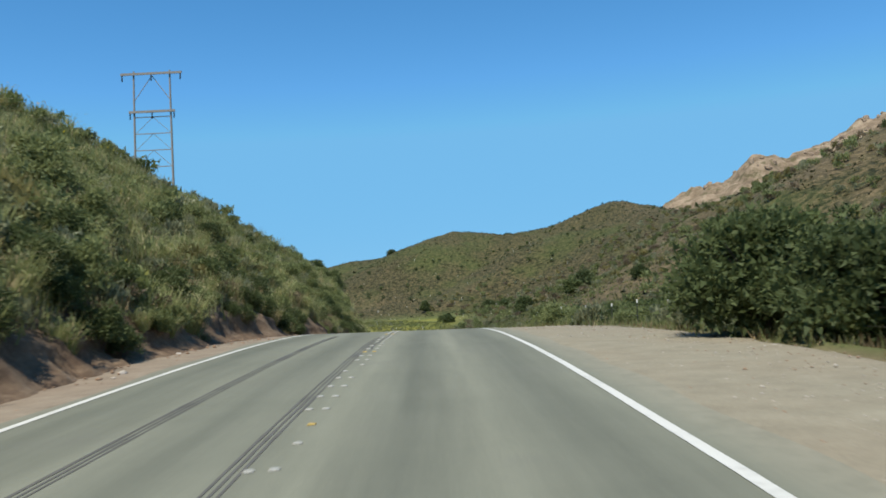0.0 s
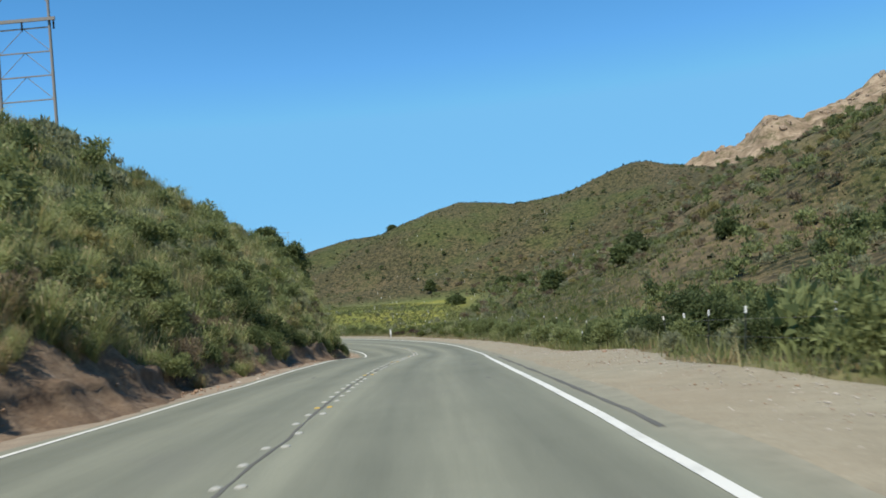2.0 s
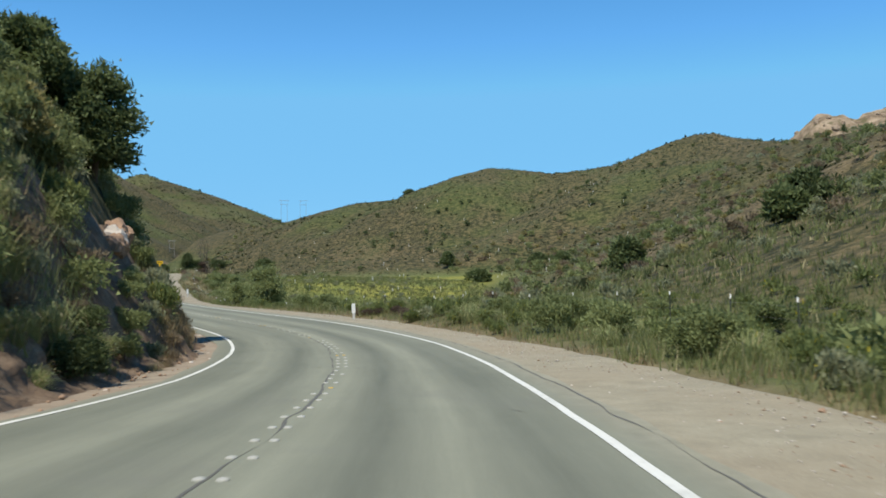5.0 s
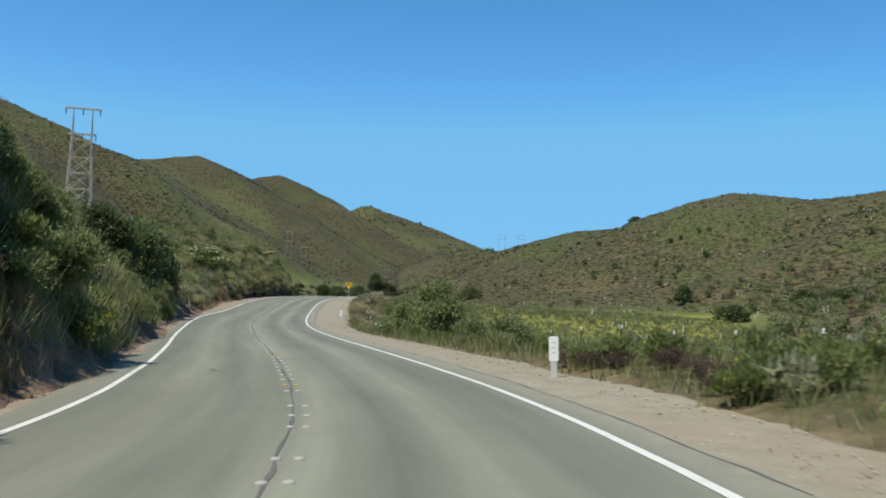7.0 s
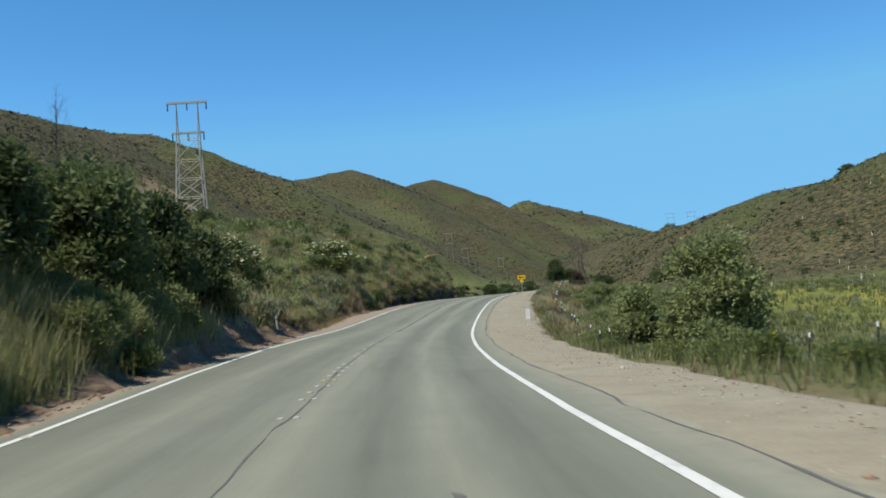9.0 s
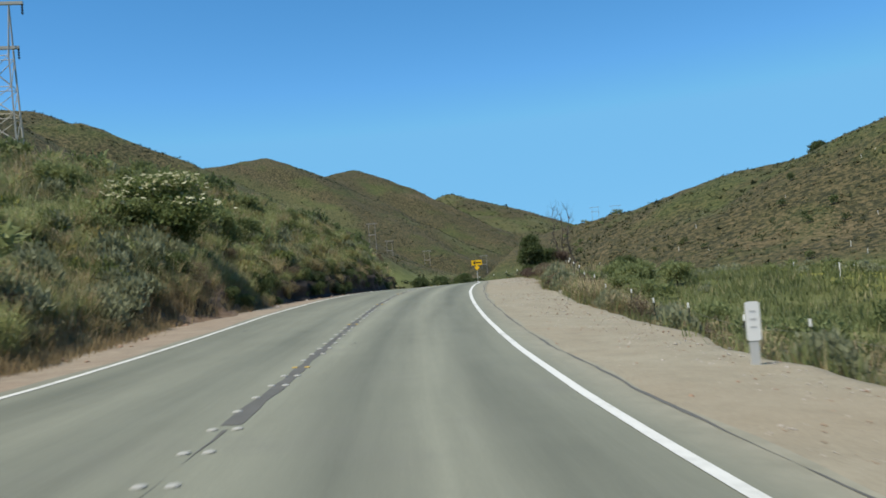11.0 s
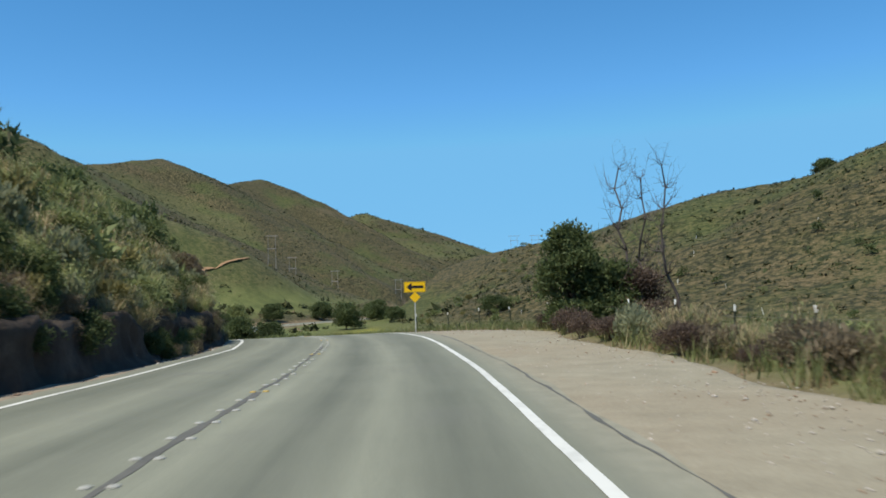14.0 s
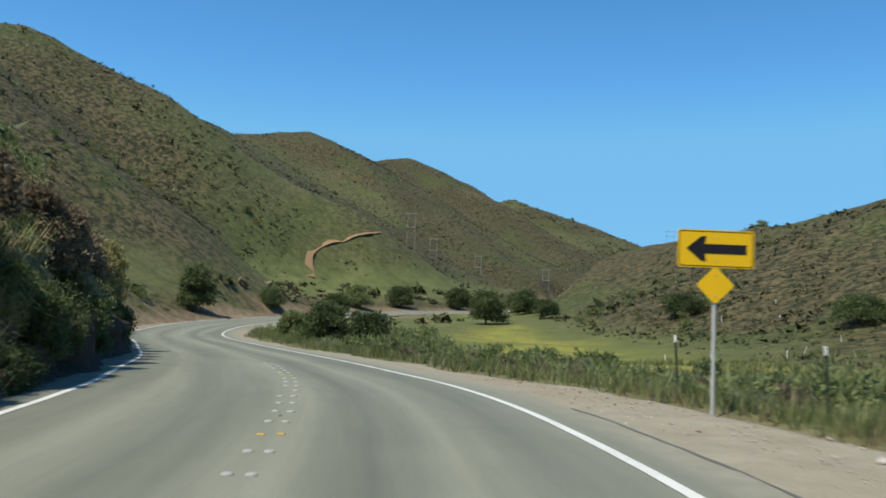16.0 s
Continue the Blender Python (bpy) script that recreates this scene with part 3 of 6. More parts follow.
def build_shoulders():
    side = np.interp(LENGTH, SHOULDER_AT, SHOULDER_TO)
    ragged = rough(LENGTH, LENGTH * 0, 3.1, 51, 4) * 0.28
    toe = np.interp(LENGTH, TOE_AT, TOE_TO)
    for name, near, far, sign in (("shoulder_right", 3.9, side + ragged + 0.35, 1), ("shoulder_left", 3.4, toe + ragged * 0.5 + 0.35, -1)):
        t = np.array([0, 0.05, 0.12, 0.22, 0.34, 0.46, 0.58, 0.7, 0.8, 0.88, 0.94, 1.0])
        d = near + (far - near)[:, None] * t
        s = np.repeat(LENGTH[:, None], len(t), 1)
        p = on_road(s.ravel(), sign * d.ravel())
        bumps = rough(p[:, 0], p[:, 1], 1.6, 61, 4) * 0.028
        tt = np.tile(t, len(LENGTH))
        p[:, 2] += -0.02 + 0.5 * bumps * ease(0.0, 0.2, tt) - 0.03 * tt
        # the outer rim sinks into the ground
        rim = tt >= 0.999
        p[rim, 2] = np.minimum(land(p[rim, 0], p[rim, 1])[0], p[rim, 2]) - 0.12
        f = grid_faces(len(LENGTH), len(t))
        me = mesh_from(name, p, f[:, ::-1] if sign > 0 else f, SHOULDER if sign > 0 else SHOULDER_RED, True)
        tagged(new(name, me), "pale tan gravel road shoulder" if sign > 0 else "reddish dirt road shoulder below the bank", "shoulder", kind="structure")


build_shoulders()


def build_cut_bank():
    """The steep raw face of earth left of the road: rills, clods and a broken rim, then the slope's first steps."""
    s = np.arange(-16, 298, 0.22)
    toe = np.interp(s, TOE_AT, TOE_TO)
    foot = on_road(s, -toe)
    toe = toe + 0.5 * rough(foot[:, 0], foot[:, 1], 7, 11, 3)
    face = np.array([(-0.5, -0.2), (-0.2, 0.03), (0.02, 0.14), (0.14, 0.26), (0.23, 0.41), (0.31, 0.57), (0.36, 0.74), (0.38, 0.88), (0.47, 1.0)])
    step = np.array([0.75, 1.05, 1.45, 1.9, 2.4, 2.7])
    out = np.r_[face[:, 0], step]
    cols, k = len(out), len(face)
    ss = np.repeat(s[:, None], cols, 1)
    tall = np.interp(s, TOE_AT, CUT) * np.clip(1 + 0.3 * rough(s, s * 0 + 5.7, 1.7, 161, 4), 0.4, 1.5)
    rills = 0.17 * rough(ss, np.zeros_like(ss) + np.r_[face[:, 1], step * 0 + 1] * 0.5, 0.7, 151, 3) + 0.24 * rough(ss, ss * 0 + 3.3, 1.9, 155, 3)
    d = toe[:, None] + out + rills * np.r_[0, 0.5, np.ones(k - 2), 0.6, np.zeros(cols - k - 1)]
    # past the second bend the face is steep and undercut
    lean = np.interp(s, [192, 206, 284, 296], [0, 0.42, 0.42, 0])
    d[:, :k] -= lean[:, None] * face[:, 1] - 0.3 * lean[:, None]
    p = on_road(ss.ravel(), -d.ravel())
    ground = land(p[:, 0], p[:, 1])[0].reshape(ss.shape)
    z = np.empty_like(ss)
    base = on_road(s, -toe)[:, 2]
    z[:, :k] = base[:, None] - 0.03 + tall[:, None] * face[:, 1]
    z[:, k:] = ground[:, k:] + 0.05
    clods = 0.09 * rough(p[:, 0], p[:, 1] + p[:, 2], 0.45, 171, 3).reshape(ss.shape)
    z[:, 1:-1] += clods[:, 1:-1]
    z[:, -1] = ground[:, -1] - 0.5
    p[:, 2] = z.ravel()
    me = mesh_from("cut_bank", p, grid_faces(len(s), cols), CUT_EARTH, True)
    # painted shade of the undercut stretch, by distance along the road
    give(me, "overhang_shade", np.repeat(np.interp(s, [196, 208, 285, 297], [0, 0.9, 0.9, 0.2]), cols))
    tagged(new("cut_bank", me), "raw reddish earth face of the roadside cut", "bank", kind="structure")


build_cut_bank()


def line_strip(name, lo, hi, middle, width, material, label, wobble=0.0, lift=0.006, fade=0.0):
    s = np.arange(lo, hi, 0.25)
    mid = (middle(s) if callable(middle) else middle) + wobble * rough(s, s * 0 + 7.3, 1.7, 71, 4)
    w = width * (1 + fade * rough(s, s * 0 + 3.1, 0.8, 81, 3)) / 2
    ob = strip(name, s, mid - w, mid + w, 3, material, road, lift)
    ob["label"] = label


RIGHT_AT, RIGHT_TO = [-70, 0, 8, 16, 24, 32, 40, 48, 56, 64, 72, 80, 88, 96, 104, 112, 120, 128, 136, 144, 152, 160, 168, 176, 184, 192, 200, 208, 216, 224, 232, 240, 248, 256, 262, 700], [3.33, 3.33, 3.33, 3.34, 3.34, 3.32, 3.29, 3.3, 3.32, 3.33, 3.32, 3.32, 3.32, 3.35, 3.36, 3.34, 3.29, 3.24, 3.23, 3.23, 3.27, 3.31, 3.34, 3.35, 3.36, 3.35, 3.33, 3.33, 3.32, 3.3, 3.28, 3.28, 3.22, 3.16, 3.1, 3.1]
line_strip("edge_line", LENGTH[0], LENGTH[-1], lambda s: np.interp(s, RIGHT_AT, RIGHT_TO), 0.115, WHITE_LINE, "white painted edge line", 0.008, 0.006)
LEFT_AT, LEFT_TO = [-70, 0, 8, 16, 24, 32, 40, 48, 56, 64, 72, 80, 88, 96, 104, 112, 120, 128, 136, 144, 152, 160, 168, 176, 184, 192, 200, 208, 216, 224, 232, 240, 248, 256, 270, 700], [-3.3, -3.3, -3.26, -3.21, -3.19, -3.2, -3.23, -3.25, -3.27, -3.28, -3.29, -3.28, -3.23, -3.13, -3.01, -2.91, -2.87, -2.89, -2.97, -3.08, -3.15, -3.21, -3.24, -3.24, -3.24, -3.27, -3.28, -3.23, -3.15, -3.08, -2.99, -2.85, -2.92, -3, -3, -3]
line_strip("edge_line", LENGTH[0], LENGTH[-1], lambda s: np.interp(s, LEFT_AT, LEFT_TO), 0.11, WHITE_LINE, "white painted edge line", 0.008, 0.006)
CRACK_AT = [-70, 20, 26, 90, 97, 104, 110, 118, 700]
CRACK_TO = [-0.04, -0.04, 0, 0, -0.04, -0.08, 0.0, 0.0, 0.0]


def crack(lo, hi, shift, width, wobble, fade, label="dark sealed centre crack", lift=0.004):
    line_strip("tar_crack", lo, hi, lambda s: shift + np.interp(s, CRACK_AT, CRACK_TO), width, TAR, label, wobble, lift, fade)


crack(LENGTH[0], 26, -0.12, 0.028, 0.012, 0.5)
crack(LENGTH[0], 25, -0.185, 0.03, 0.012, 0.5, lift=0.0042)
crack(LENGTH[0], 24, -0.25, 0.028, 0.012, 0.5, lift=0.0044)
crack(18, 126, 0.0, 0.032, 0.05, 0.9)
crack(126, 172, 0.0, 0.024, 0.04, 1.1)
crack(172, 184, 0.0, 0.15, 0.03, 0.4)
crack(184, 198, 0.0, 0.15, 0.05, 0.6)
crack(198, 224, 0.0, 0.1, 0.03, 0.4)
crack(224, 238, 0.0, 0.07, 0.06, 0.9)
for shift, width in ((-1.7, 0.04), (-1.63, 0.03), (-1.57, 0.025)):
    line_strip("tar_crack", -8, 29 + shift, shift, width, TAR, "dark sealed crack", 0.012, 0.004, 0.5)
line_strip("tar_crack", 41, 62, 3.62, 0.06, TAR, "dark crack beside the edge line", 0.03, 0.004, 0.6)
line_strip("tar_crack", 62, 112, 3.86, 0.026, TAR, "dark crack beside the edge line", 0.05, 0.004, 0.9)
line_strip("tar_crack", 112, 165, 3.92, 0.026, TAR, "dark crack beside the edge line", 0.06, 0.004, 0.9)
line_strip("tar_crack", 165, 255, 3.92, 0.036, TAR, "dark broken asphalt edge", 0.05, 0.004, 0.9)

# short cross cracks and dark patches
rnd = random.Random(5)
for k in range(22):
    s0, d0 = rnd.uniform(2, 262), rnd.uniform(-2.9, 3.0)
    s = np.linspace(s0, s0 + rnd.uniform(0.25, 0.7), 6)
    w = rnd.uniform(0.03, 0.1) * np.sin(np.linspace(0.25, 2.9, 6)) * 0.5
    mid = d0 + 0.22 * rough(s, s * 0 + k, 0.4, 91, 3)
    strip("tar_patch", s, mid - w, mid + w, 4, TAR, road, 0.0045 + k * 0.00004)


def wander(seed, s0, d0, turn, length, width):
    """A thin crack wandering over the asphalt."""
    r = random.Random(seed)
    pts, a = [(s0, d0)], turn
    for _ in range(9):
        a = turn + r.gauss(0, 0.7)
        pts.append((pts[-1][0] + math.cos(a) * length / 9, pts[-1][1] + math.sin(a) * length / 9))
    p = np.array(pts)
    way = np.gradient(p, axis=0)
    way /= np.linalg.norm(way, axis=1)[:, None]
    side = np.stack([-way[:, 1], way[:, 0]], 1) * (width * np.sin(np.linspace(0.2, 2.95, 10)) * np.array([r.uniform(0.5, 1.3) for _ in range(10)]))[:, None]
    both = np.stack([p - side, p + side], 1).reshape(-1, 2)
    me = mesh_from("thin_crack", on_road(both[:, 0], both[:, 1], 0.0043), grid_faces(10, 2), TAR)
    child("thin_crack", me, road)


for k in range(30):
    wander(k, rnd.uniform(0, 262), rnd.uniform(-2.8, 3.1), rnd.choice((0, 0.2, 1.4, 1.7, 2.9)), rnd.uniform(0.3, 1.1), rnd.uniform(0.007, 0.016))


def dome(radius, height_, square=False):
    """A low ceramic road dot, or a bevelled square reflector."""
    v, f = [], []
    n = 4 if square else 10
    turn = math.pi / 4 if square else 0
    for r, z in ((1.0, 0.0), (0.94, 0.45), (0.7, 0.85), (0.35, 1.0)):
        for k in range(n):
            a = 2 * math.pi * k / n + turn
            v.append((radius * r * math.cos(a), radius * r * math.sin(a), height_ * z))
    for ring in range(3):
        for k in range(n):
            f.append((ring * n + k, ring * n + (k + 1) % n, (ring + 1) * n + (k + 1) % n, (ring + 1) * n + k))
    bm = bmesh.new()
    vs = [bm.verts.new(p) for p in v]
    for q in f:
        bm.faces.new([vs[i] for i in q])
    bm.faces.new(vs[3 * n :])
    me = bpy.data.meshes.new("road_dot")
    bm.to_mesh(me)
    bm.free()
    return me


DOT, REFLECTOR = dome(0.051, 0.017), dome(0.06, 0.018, True)
DOT.materials.append(DOT_WHITE)
REFLECTOR.materials.append(DOT_YELLOW)


DOTS_AT, DOTS_TO = [90, 98, 104, 110, 116, 120, 232, 240, 248, 256, 260, 264], [0, 0.16, 0.16, 0.1, 0.08, 0.0, 0.0, 0.1, 0.06, 0.08, 0.35, 0.5]


def build_dots():
    r = random.Random(11)
    k = 0
    for i in range(262):
        s = -4 + i * 1.04
        group_at = i % 9
        if 140 < s < 168 and r.random() < 0.45:
            continue
        for side in (-0.092, 0.092):
            if r.random() < 0.13:
                continue
            yellow = group_at == 3 and (side > 0 or i % 3 == 0)
            p = on_road(s + r.uniform(-0.03, 0.03), side + float(np.interp(s, DOTS_AT, DOTS_TO)) + r.uniform(-0.012, 0.012), 0.002)
            if k < 300 or yellow:
                child("road_dot" if not yellow else "road_reflector", REFLECTOR if yellow else DOT, road).matrix_basis = pose(*p, 0, 0, math.degrees(math.atan2(TANGENT[int(s) + START][1], TANGENT[int(s) + START][0])) - 90)
            else:
                extra.append(p)
            k += 1


extra = []
build_dots()
if extra:
    base = np.array([v.co for v in DOT.vertices])
    bm = bmesh.new()
    for p in extra:
        vs = [bm.verts.new(Vector(b) + Vector(p)) for b in base]
        for poly in DOT.polygons:
            bm.faces.new([vs[i] for i in poly.vertices])
    me = bpy.data.meshes.new("road_dots")
    bm.to_mesh(me)
    bm.free()
    me.materials.append(DOT_WHITE)
    tagged(child("road_dots", me, road), kind="stuff")

# ---- plants ----


def leaf_cloud(rng, blobs, n, size, long=1.6, upright=0.0, shell=0.55, tri=False):
    """Leaves filling a few overlapping lumps. blobs: centre, radii. Returns corner places and faces."""
    share = np.array([b[3] * b[4] * b[5] for b in blobs]) ** 0.66
    pick = rng.choice(len(blobs), n, p=share / share.sum())
    b = np.array(blobs)[pick]
    way = rng.normal(size=(n, 3))
    way /= np.linalg.norm(way, axis=1)[:, None]
    way[:, 2] = np.where(way[:, 2] < -0.45, -way[:, 2], way[:, 2])
    far = 1 - (1 - shell) * rng.random(n) ** 1.6
    far = far * (1 + 0.16 * rng.normal(size=n))
    at = b[:, :3] + way * b[:, 3:6] * far[:, None]
    at[:, 2] = np.maximum(at[:, 2], 0.02)
    axis = rng.normal(size=(n, 3)) + way * 0.8
    axis[:, 2] += upright * 3
    axis /= np.linalg.norm(axis, axis=1)[:, None]
    side = np.cross(axis, rng.normal(size=(n, 3)))
    side /= np.linalg.norm(side, axis=1)[:, None] + 1e-9
    length = size * long * (0.6 + 0.8 * rng.random(n))[:, None]
    width = size * (0.6 + 0.8 * rng.random(n))[:, None]
    if tri:
        v = np.stack([at - side * width * 0.6, at + side * width * 0.6, at + axis * length], 1)
        k = 3
    else:
        v = np.stack([at - axis * length * 0.5, at + side * width * 0.5, at + axis * length * 0.5, at - side * width * 0.5], 1)
        k = 4
    return v.reshape(-1, 3), np.arange(n * k).reshape(n, k)


def lumps(rng, radius, tall, count, spread=0.6):
    out = [(0, 0, tall * 0.42, radius * 0.75, radius * 0.75, tall * 0.45)]
    for _ in range(count):
        a, far = rng.uniform(0, 2 * math.pi), rng.uniform(0.25, 1) * radius * spread
        r = radius * rng.uniform(0.28, 0.52)
        h = tall * rng.uniform(0.3, 0.78)
        out.append((far * math.cos(a), far * math.sin(a), h, r, r, tall * rng.uniform(0.16, 0.3)))
    return out


def limb(bm, a, b, r0, r1, sides=6):
    a, b = Vector(a), Vector(b)
    q = (b - a).to_track_quat("Z", "Y").to_matrix()
    rings = []
    for at, r in ((a, r0), (b, r1)):
        rings.append([bm.verts.new(at + q @ Vector((r * math.cos(2 * math.pi * k / sides), r * math.sin(2 * math.pi * k / sides), 0))) for k in range(sides)])
    for k in range(sides):
        bm.faces.new((rings[0][k], rings[0][(k + 1) % sides], rings[1][(k + 1) % sides], rings[1][k]))
    bm.faces.new(rings[1])


def stems(name, rng, radius, tall, count, thick, material):
    bm = bmesh.new()
    for _ in range(count):
        a, far = rng.uniform(0, 2 * math.pi), radius * rng.uniform(0.15, 0.7)
        tip = (far * math.cos(a), far * math.sin(a), tall * rng.uniform(0.45, 0.8))
        mid = (tip[0] * 0.35 + rng.normal() * 0.06, tip[1] * 0.35 + rng.normal() * 0.06, tip[2] * 0.5)
        limb(bm, (0, 0, -0.15), mid, thick, thick * 0.7, 5)
        limb(bm, mid, tip, thick * 0.7, thick * 0.25, 5)
    bmesh.ops.remove_doubles(bm, verts=bm.verts[:], dist=thick * 0.5)
    me = bpy.data.meshes.new(name)
    bm.to_mesh(me)
    bm.free()
    me.materials.append(material)
    return me


# kind: radius, height, leaf size, leaves, uprightness, material, stem material, label
KINDS = {
    "dark_shrub": (1.35, 2.1, 0.066, 3000, 0.1, LEAF_DARK, BARK, "dense dark green evergreen shrub on the roadside slope"),
    "green_shrub": (1.1, 1.5, 0.058, 2600, 0.25, LEAF_MID, BARK, "leafy green chaparral shrub on the roadside slope"),
    "bright_weed": (0.75, 1.0, 0.05, 1700, 0.7, LEAF_BRIGHT, LEAF_MID, "bright green flowering weed clump beside the road"),
    "sage_bush": (0.75, 0.95, 0.06, 1000, 0.8, LEAF_SAGE, BARK, "pale grey-green sage bush on dry ground"),
    "dry_brush": (0.8, 0.95, 0.032, 1700, 0.6, LEAF_DRY, LEAF_DRY, "dry brown twiggy brush beside the road"),
    "rust_bush": (0.85, 0.95, 0.03, 2100, 0.3, LEAF_RUST, LEAF_RUST, "rusty brown dried mound of brush beside the shoulder"),
    "tussock_bush": (0.95, 1.15, 0.013, 430, 0.0, PLUME_GREEN, PLUME_GREEN, "pale green arching bush with feathery stalks"),
    "dry_plume": (0.85, 1.2, 0.012, 380, 0.0, PLUME_DRY, PLUME_DRY, "dry tan twiggy bush with fanned stalks"),
    "ochre_bush": (0.8, 1.0, 0.065, 900, 0.5, LEAF_GOLD, BARK, "ochre and olive seeding bush on the bank"),
}
TEMPLATES, THICKET = {}, {}


def plume(rng, radius, tall, count, width):
    """Long thin blades that rise from one root and arch outwards."""
    a = rng.uniform(0, 2 * math.pi, count)
    out = np.stack([np.cos(a), np.sin(a), np.zeros(count)], 1)
    side = np.stack([-np.sin(a), np.cos(a), np.zeros(count)], 1) * (width * rng.uniform(0.7, 1.5, count))[:, None]
    reach, rise = radius * rng.uniform(0.1, 1.0, count), tall * rng.uniform(0.45, 1.05, count)
    root = out * (radius * 0.28 * rng.random(count))[:, None]
    root[:, 2] = -0.1
    up = np.array([0, 0, 1.0])
    mid = root + out * (reach * 0.35)[:, None] + up * (rise * 0.62)[:, None]
    high = root + out * (reach * 0.72)[:, None] + up * (rise * 0.95)[:, None]
    tip = root + out * reach[:, None] + up * (rise * rng.uniform(0.75, 1.05, count))[:, None]
    jitter = rng.normal(size=(count, 3)) * radius * 0.06
    tri = [(root - side, root + side, mid + jitter), (mid - side + jitter, mid + side + jitter, high + jitter), (high - side * 0.8 + jitter, high + side * 0.8 + jitter, tip + jitter)]
    v = np.stack([np.stack(t, 1) for t in tri], 1).reshape(-1, 3)
    return v, np.arange(len(v)).reshape(-1, 3)


def make_plants():
    for n, (kind, (radius, tall, size, count, up, leaves, wood, label)) in enumerate(KINDS.items()):
        for version in range(3):
            rng = np.random.default_rng(100 * n + version)
            feathery = leaves in (PLUME_GREEN, PLUME_DRY)
            v, f = plume(rng, radius, tall, count, size) if feathery else leaf_cloud(rng, lumps(rng, radius, tall, 9), int(count * 1.25), size * 1.0, 2.3, up, 0.45, True)
            foliage = mesh_from(kind + "_foliage", v, f, leaves)
            wood_mesh = stems(kind + "_stems", rng, radius, tall, 6, 0.024, wood)
            TEMPLATES[kind, version] = (foliage, wood_mesh)
            if feathery:
                THICKET[kind, version, False] = plume(rng, radius, tall, 60, size * 2.6)
                THICKET[kind, version, True] = plume(rng, radius, tall, 150, size * 1.5)
                continue
            THICKET[kind, version, False] = leaf_cloud(rng, lumps(rng, radius, tall, 7), 170, 0.058 * (radius + tall), 2.2, up, 0.45, True)
            THICKET[kind, version, True] = leaf_cloud(rng, lumps(rng, radius, tall, 8), 460, 0.034 * (radius + tall), 2.4, up, 0.4, True)


make_plants()


def clear(x, y):
    """Whether a place leaves the rock outcrop in the bank open to view."""
    x0, y0, lx, ly = -8.6, 98.0, -4.4, 8.4
    t = np.clip(((x - x0) * lx + (y - y0) * ly) / (lx * lx + ly * ly), 0, 1)
    return np.hypot(x - x0 - t * lx, y - y0 - t * ly) > 1.0


def put_plant(kind, x, y, scale, rng, sink=0.08, stretch=1.0):
    radius, tall, *_, label = KINDS[kind]
    foliage, wood = TEMPLATES[kind, int(rng.integers(3))]
    holder = tagged(new(kind), label, "shrub" if "weed" not in kind else "weed", group=kind + "s along the road")
    child("foliage", foliage, holder)
    child("wood", wood, holder)
    holder.matrix_basis = pose(x, y, height(x, y) - sink, rng.normal() * 4, rng.normal() * 4, rng.uniform(0, 360)) @ Matrix.Diagonal((scale, scale, scale * stretch, 1))
    return holder


def merged(name, kind, x, y, scale, rng, label, fine, sink=0.1):
    """Many plants too far or too dense to count, in one mesh."""
    x, y, scale = np.asarray(x), np.asarray(y), np.asarray(scale)
    z = land(x, y)[0] - sink
    vs, fs, tones, base = [], [], [], 0
    for version in range(3):
        v, f = THICKET[kind, version, fine]
        some = np.arange(len(x)) % 3 == version
        n = int(some.sum())
        if not n:
            continue
        a = rng.uniform(0, 2 * math.pi, n)
        c, s_ = np.cos(a), np.sin(a)
        k = scale[some]
        px = (v[None, :, 0] * c[:, None] - v[None, :, 1] * s_[:, None]) * k[:, None] + x[some][:, None]
        py = (v[None, :, 0] * s_[:, None] + v[None, :, 1] * c[:, None]) * k[:, None] + y[some][:, None]
        pz = v[None, :, 2] * (k * rng.uniform(0.8, 1.25, n))[:, None] + z[some][:, None]
        vs.append(np.stack([px, py, pz], -1).reshape(-1, 3))
        fs.append((f[None] + (np.arange(n) * len(v))[:, None, None]).reshape(-1, f.shape[1]) + base)
        tones.append(np.repeat(rng.random(n), len(v)))
        base += n * len(v)
    me = mesh_from(name, np.concatenate(vs), np.concatenate(fs), KINDS[kind][5])
    give(me, "plant", np.concatenate(tones))
    tagged(new(name, me), label, "shrubs", kind="stuff")


def sown(rng, n, s_lo, s_hi, d_lo, d_hi, side):
    """Places beside the road. d counts from the edge of the open ground."""
    s = rng.uniform(s_lo, s_hi, n)
    edge = np.interp(s, SHOULDER_AT, SHOULDER_TO) if side > 0 else np.interp(s, TOE_AT, TOE_TO)
    d = side * (edge + rng.uniform(d_lo, d_hi, n))
    p = on_road(s, d)
    return p[:, 0], p[:, 1], s


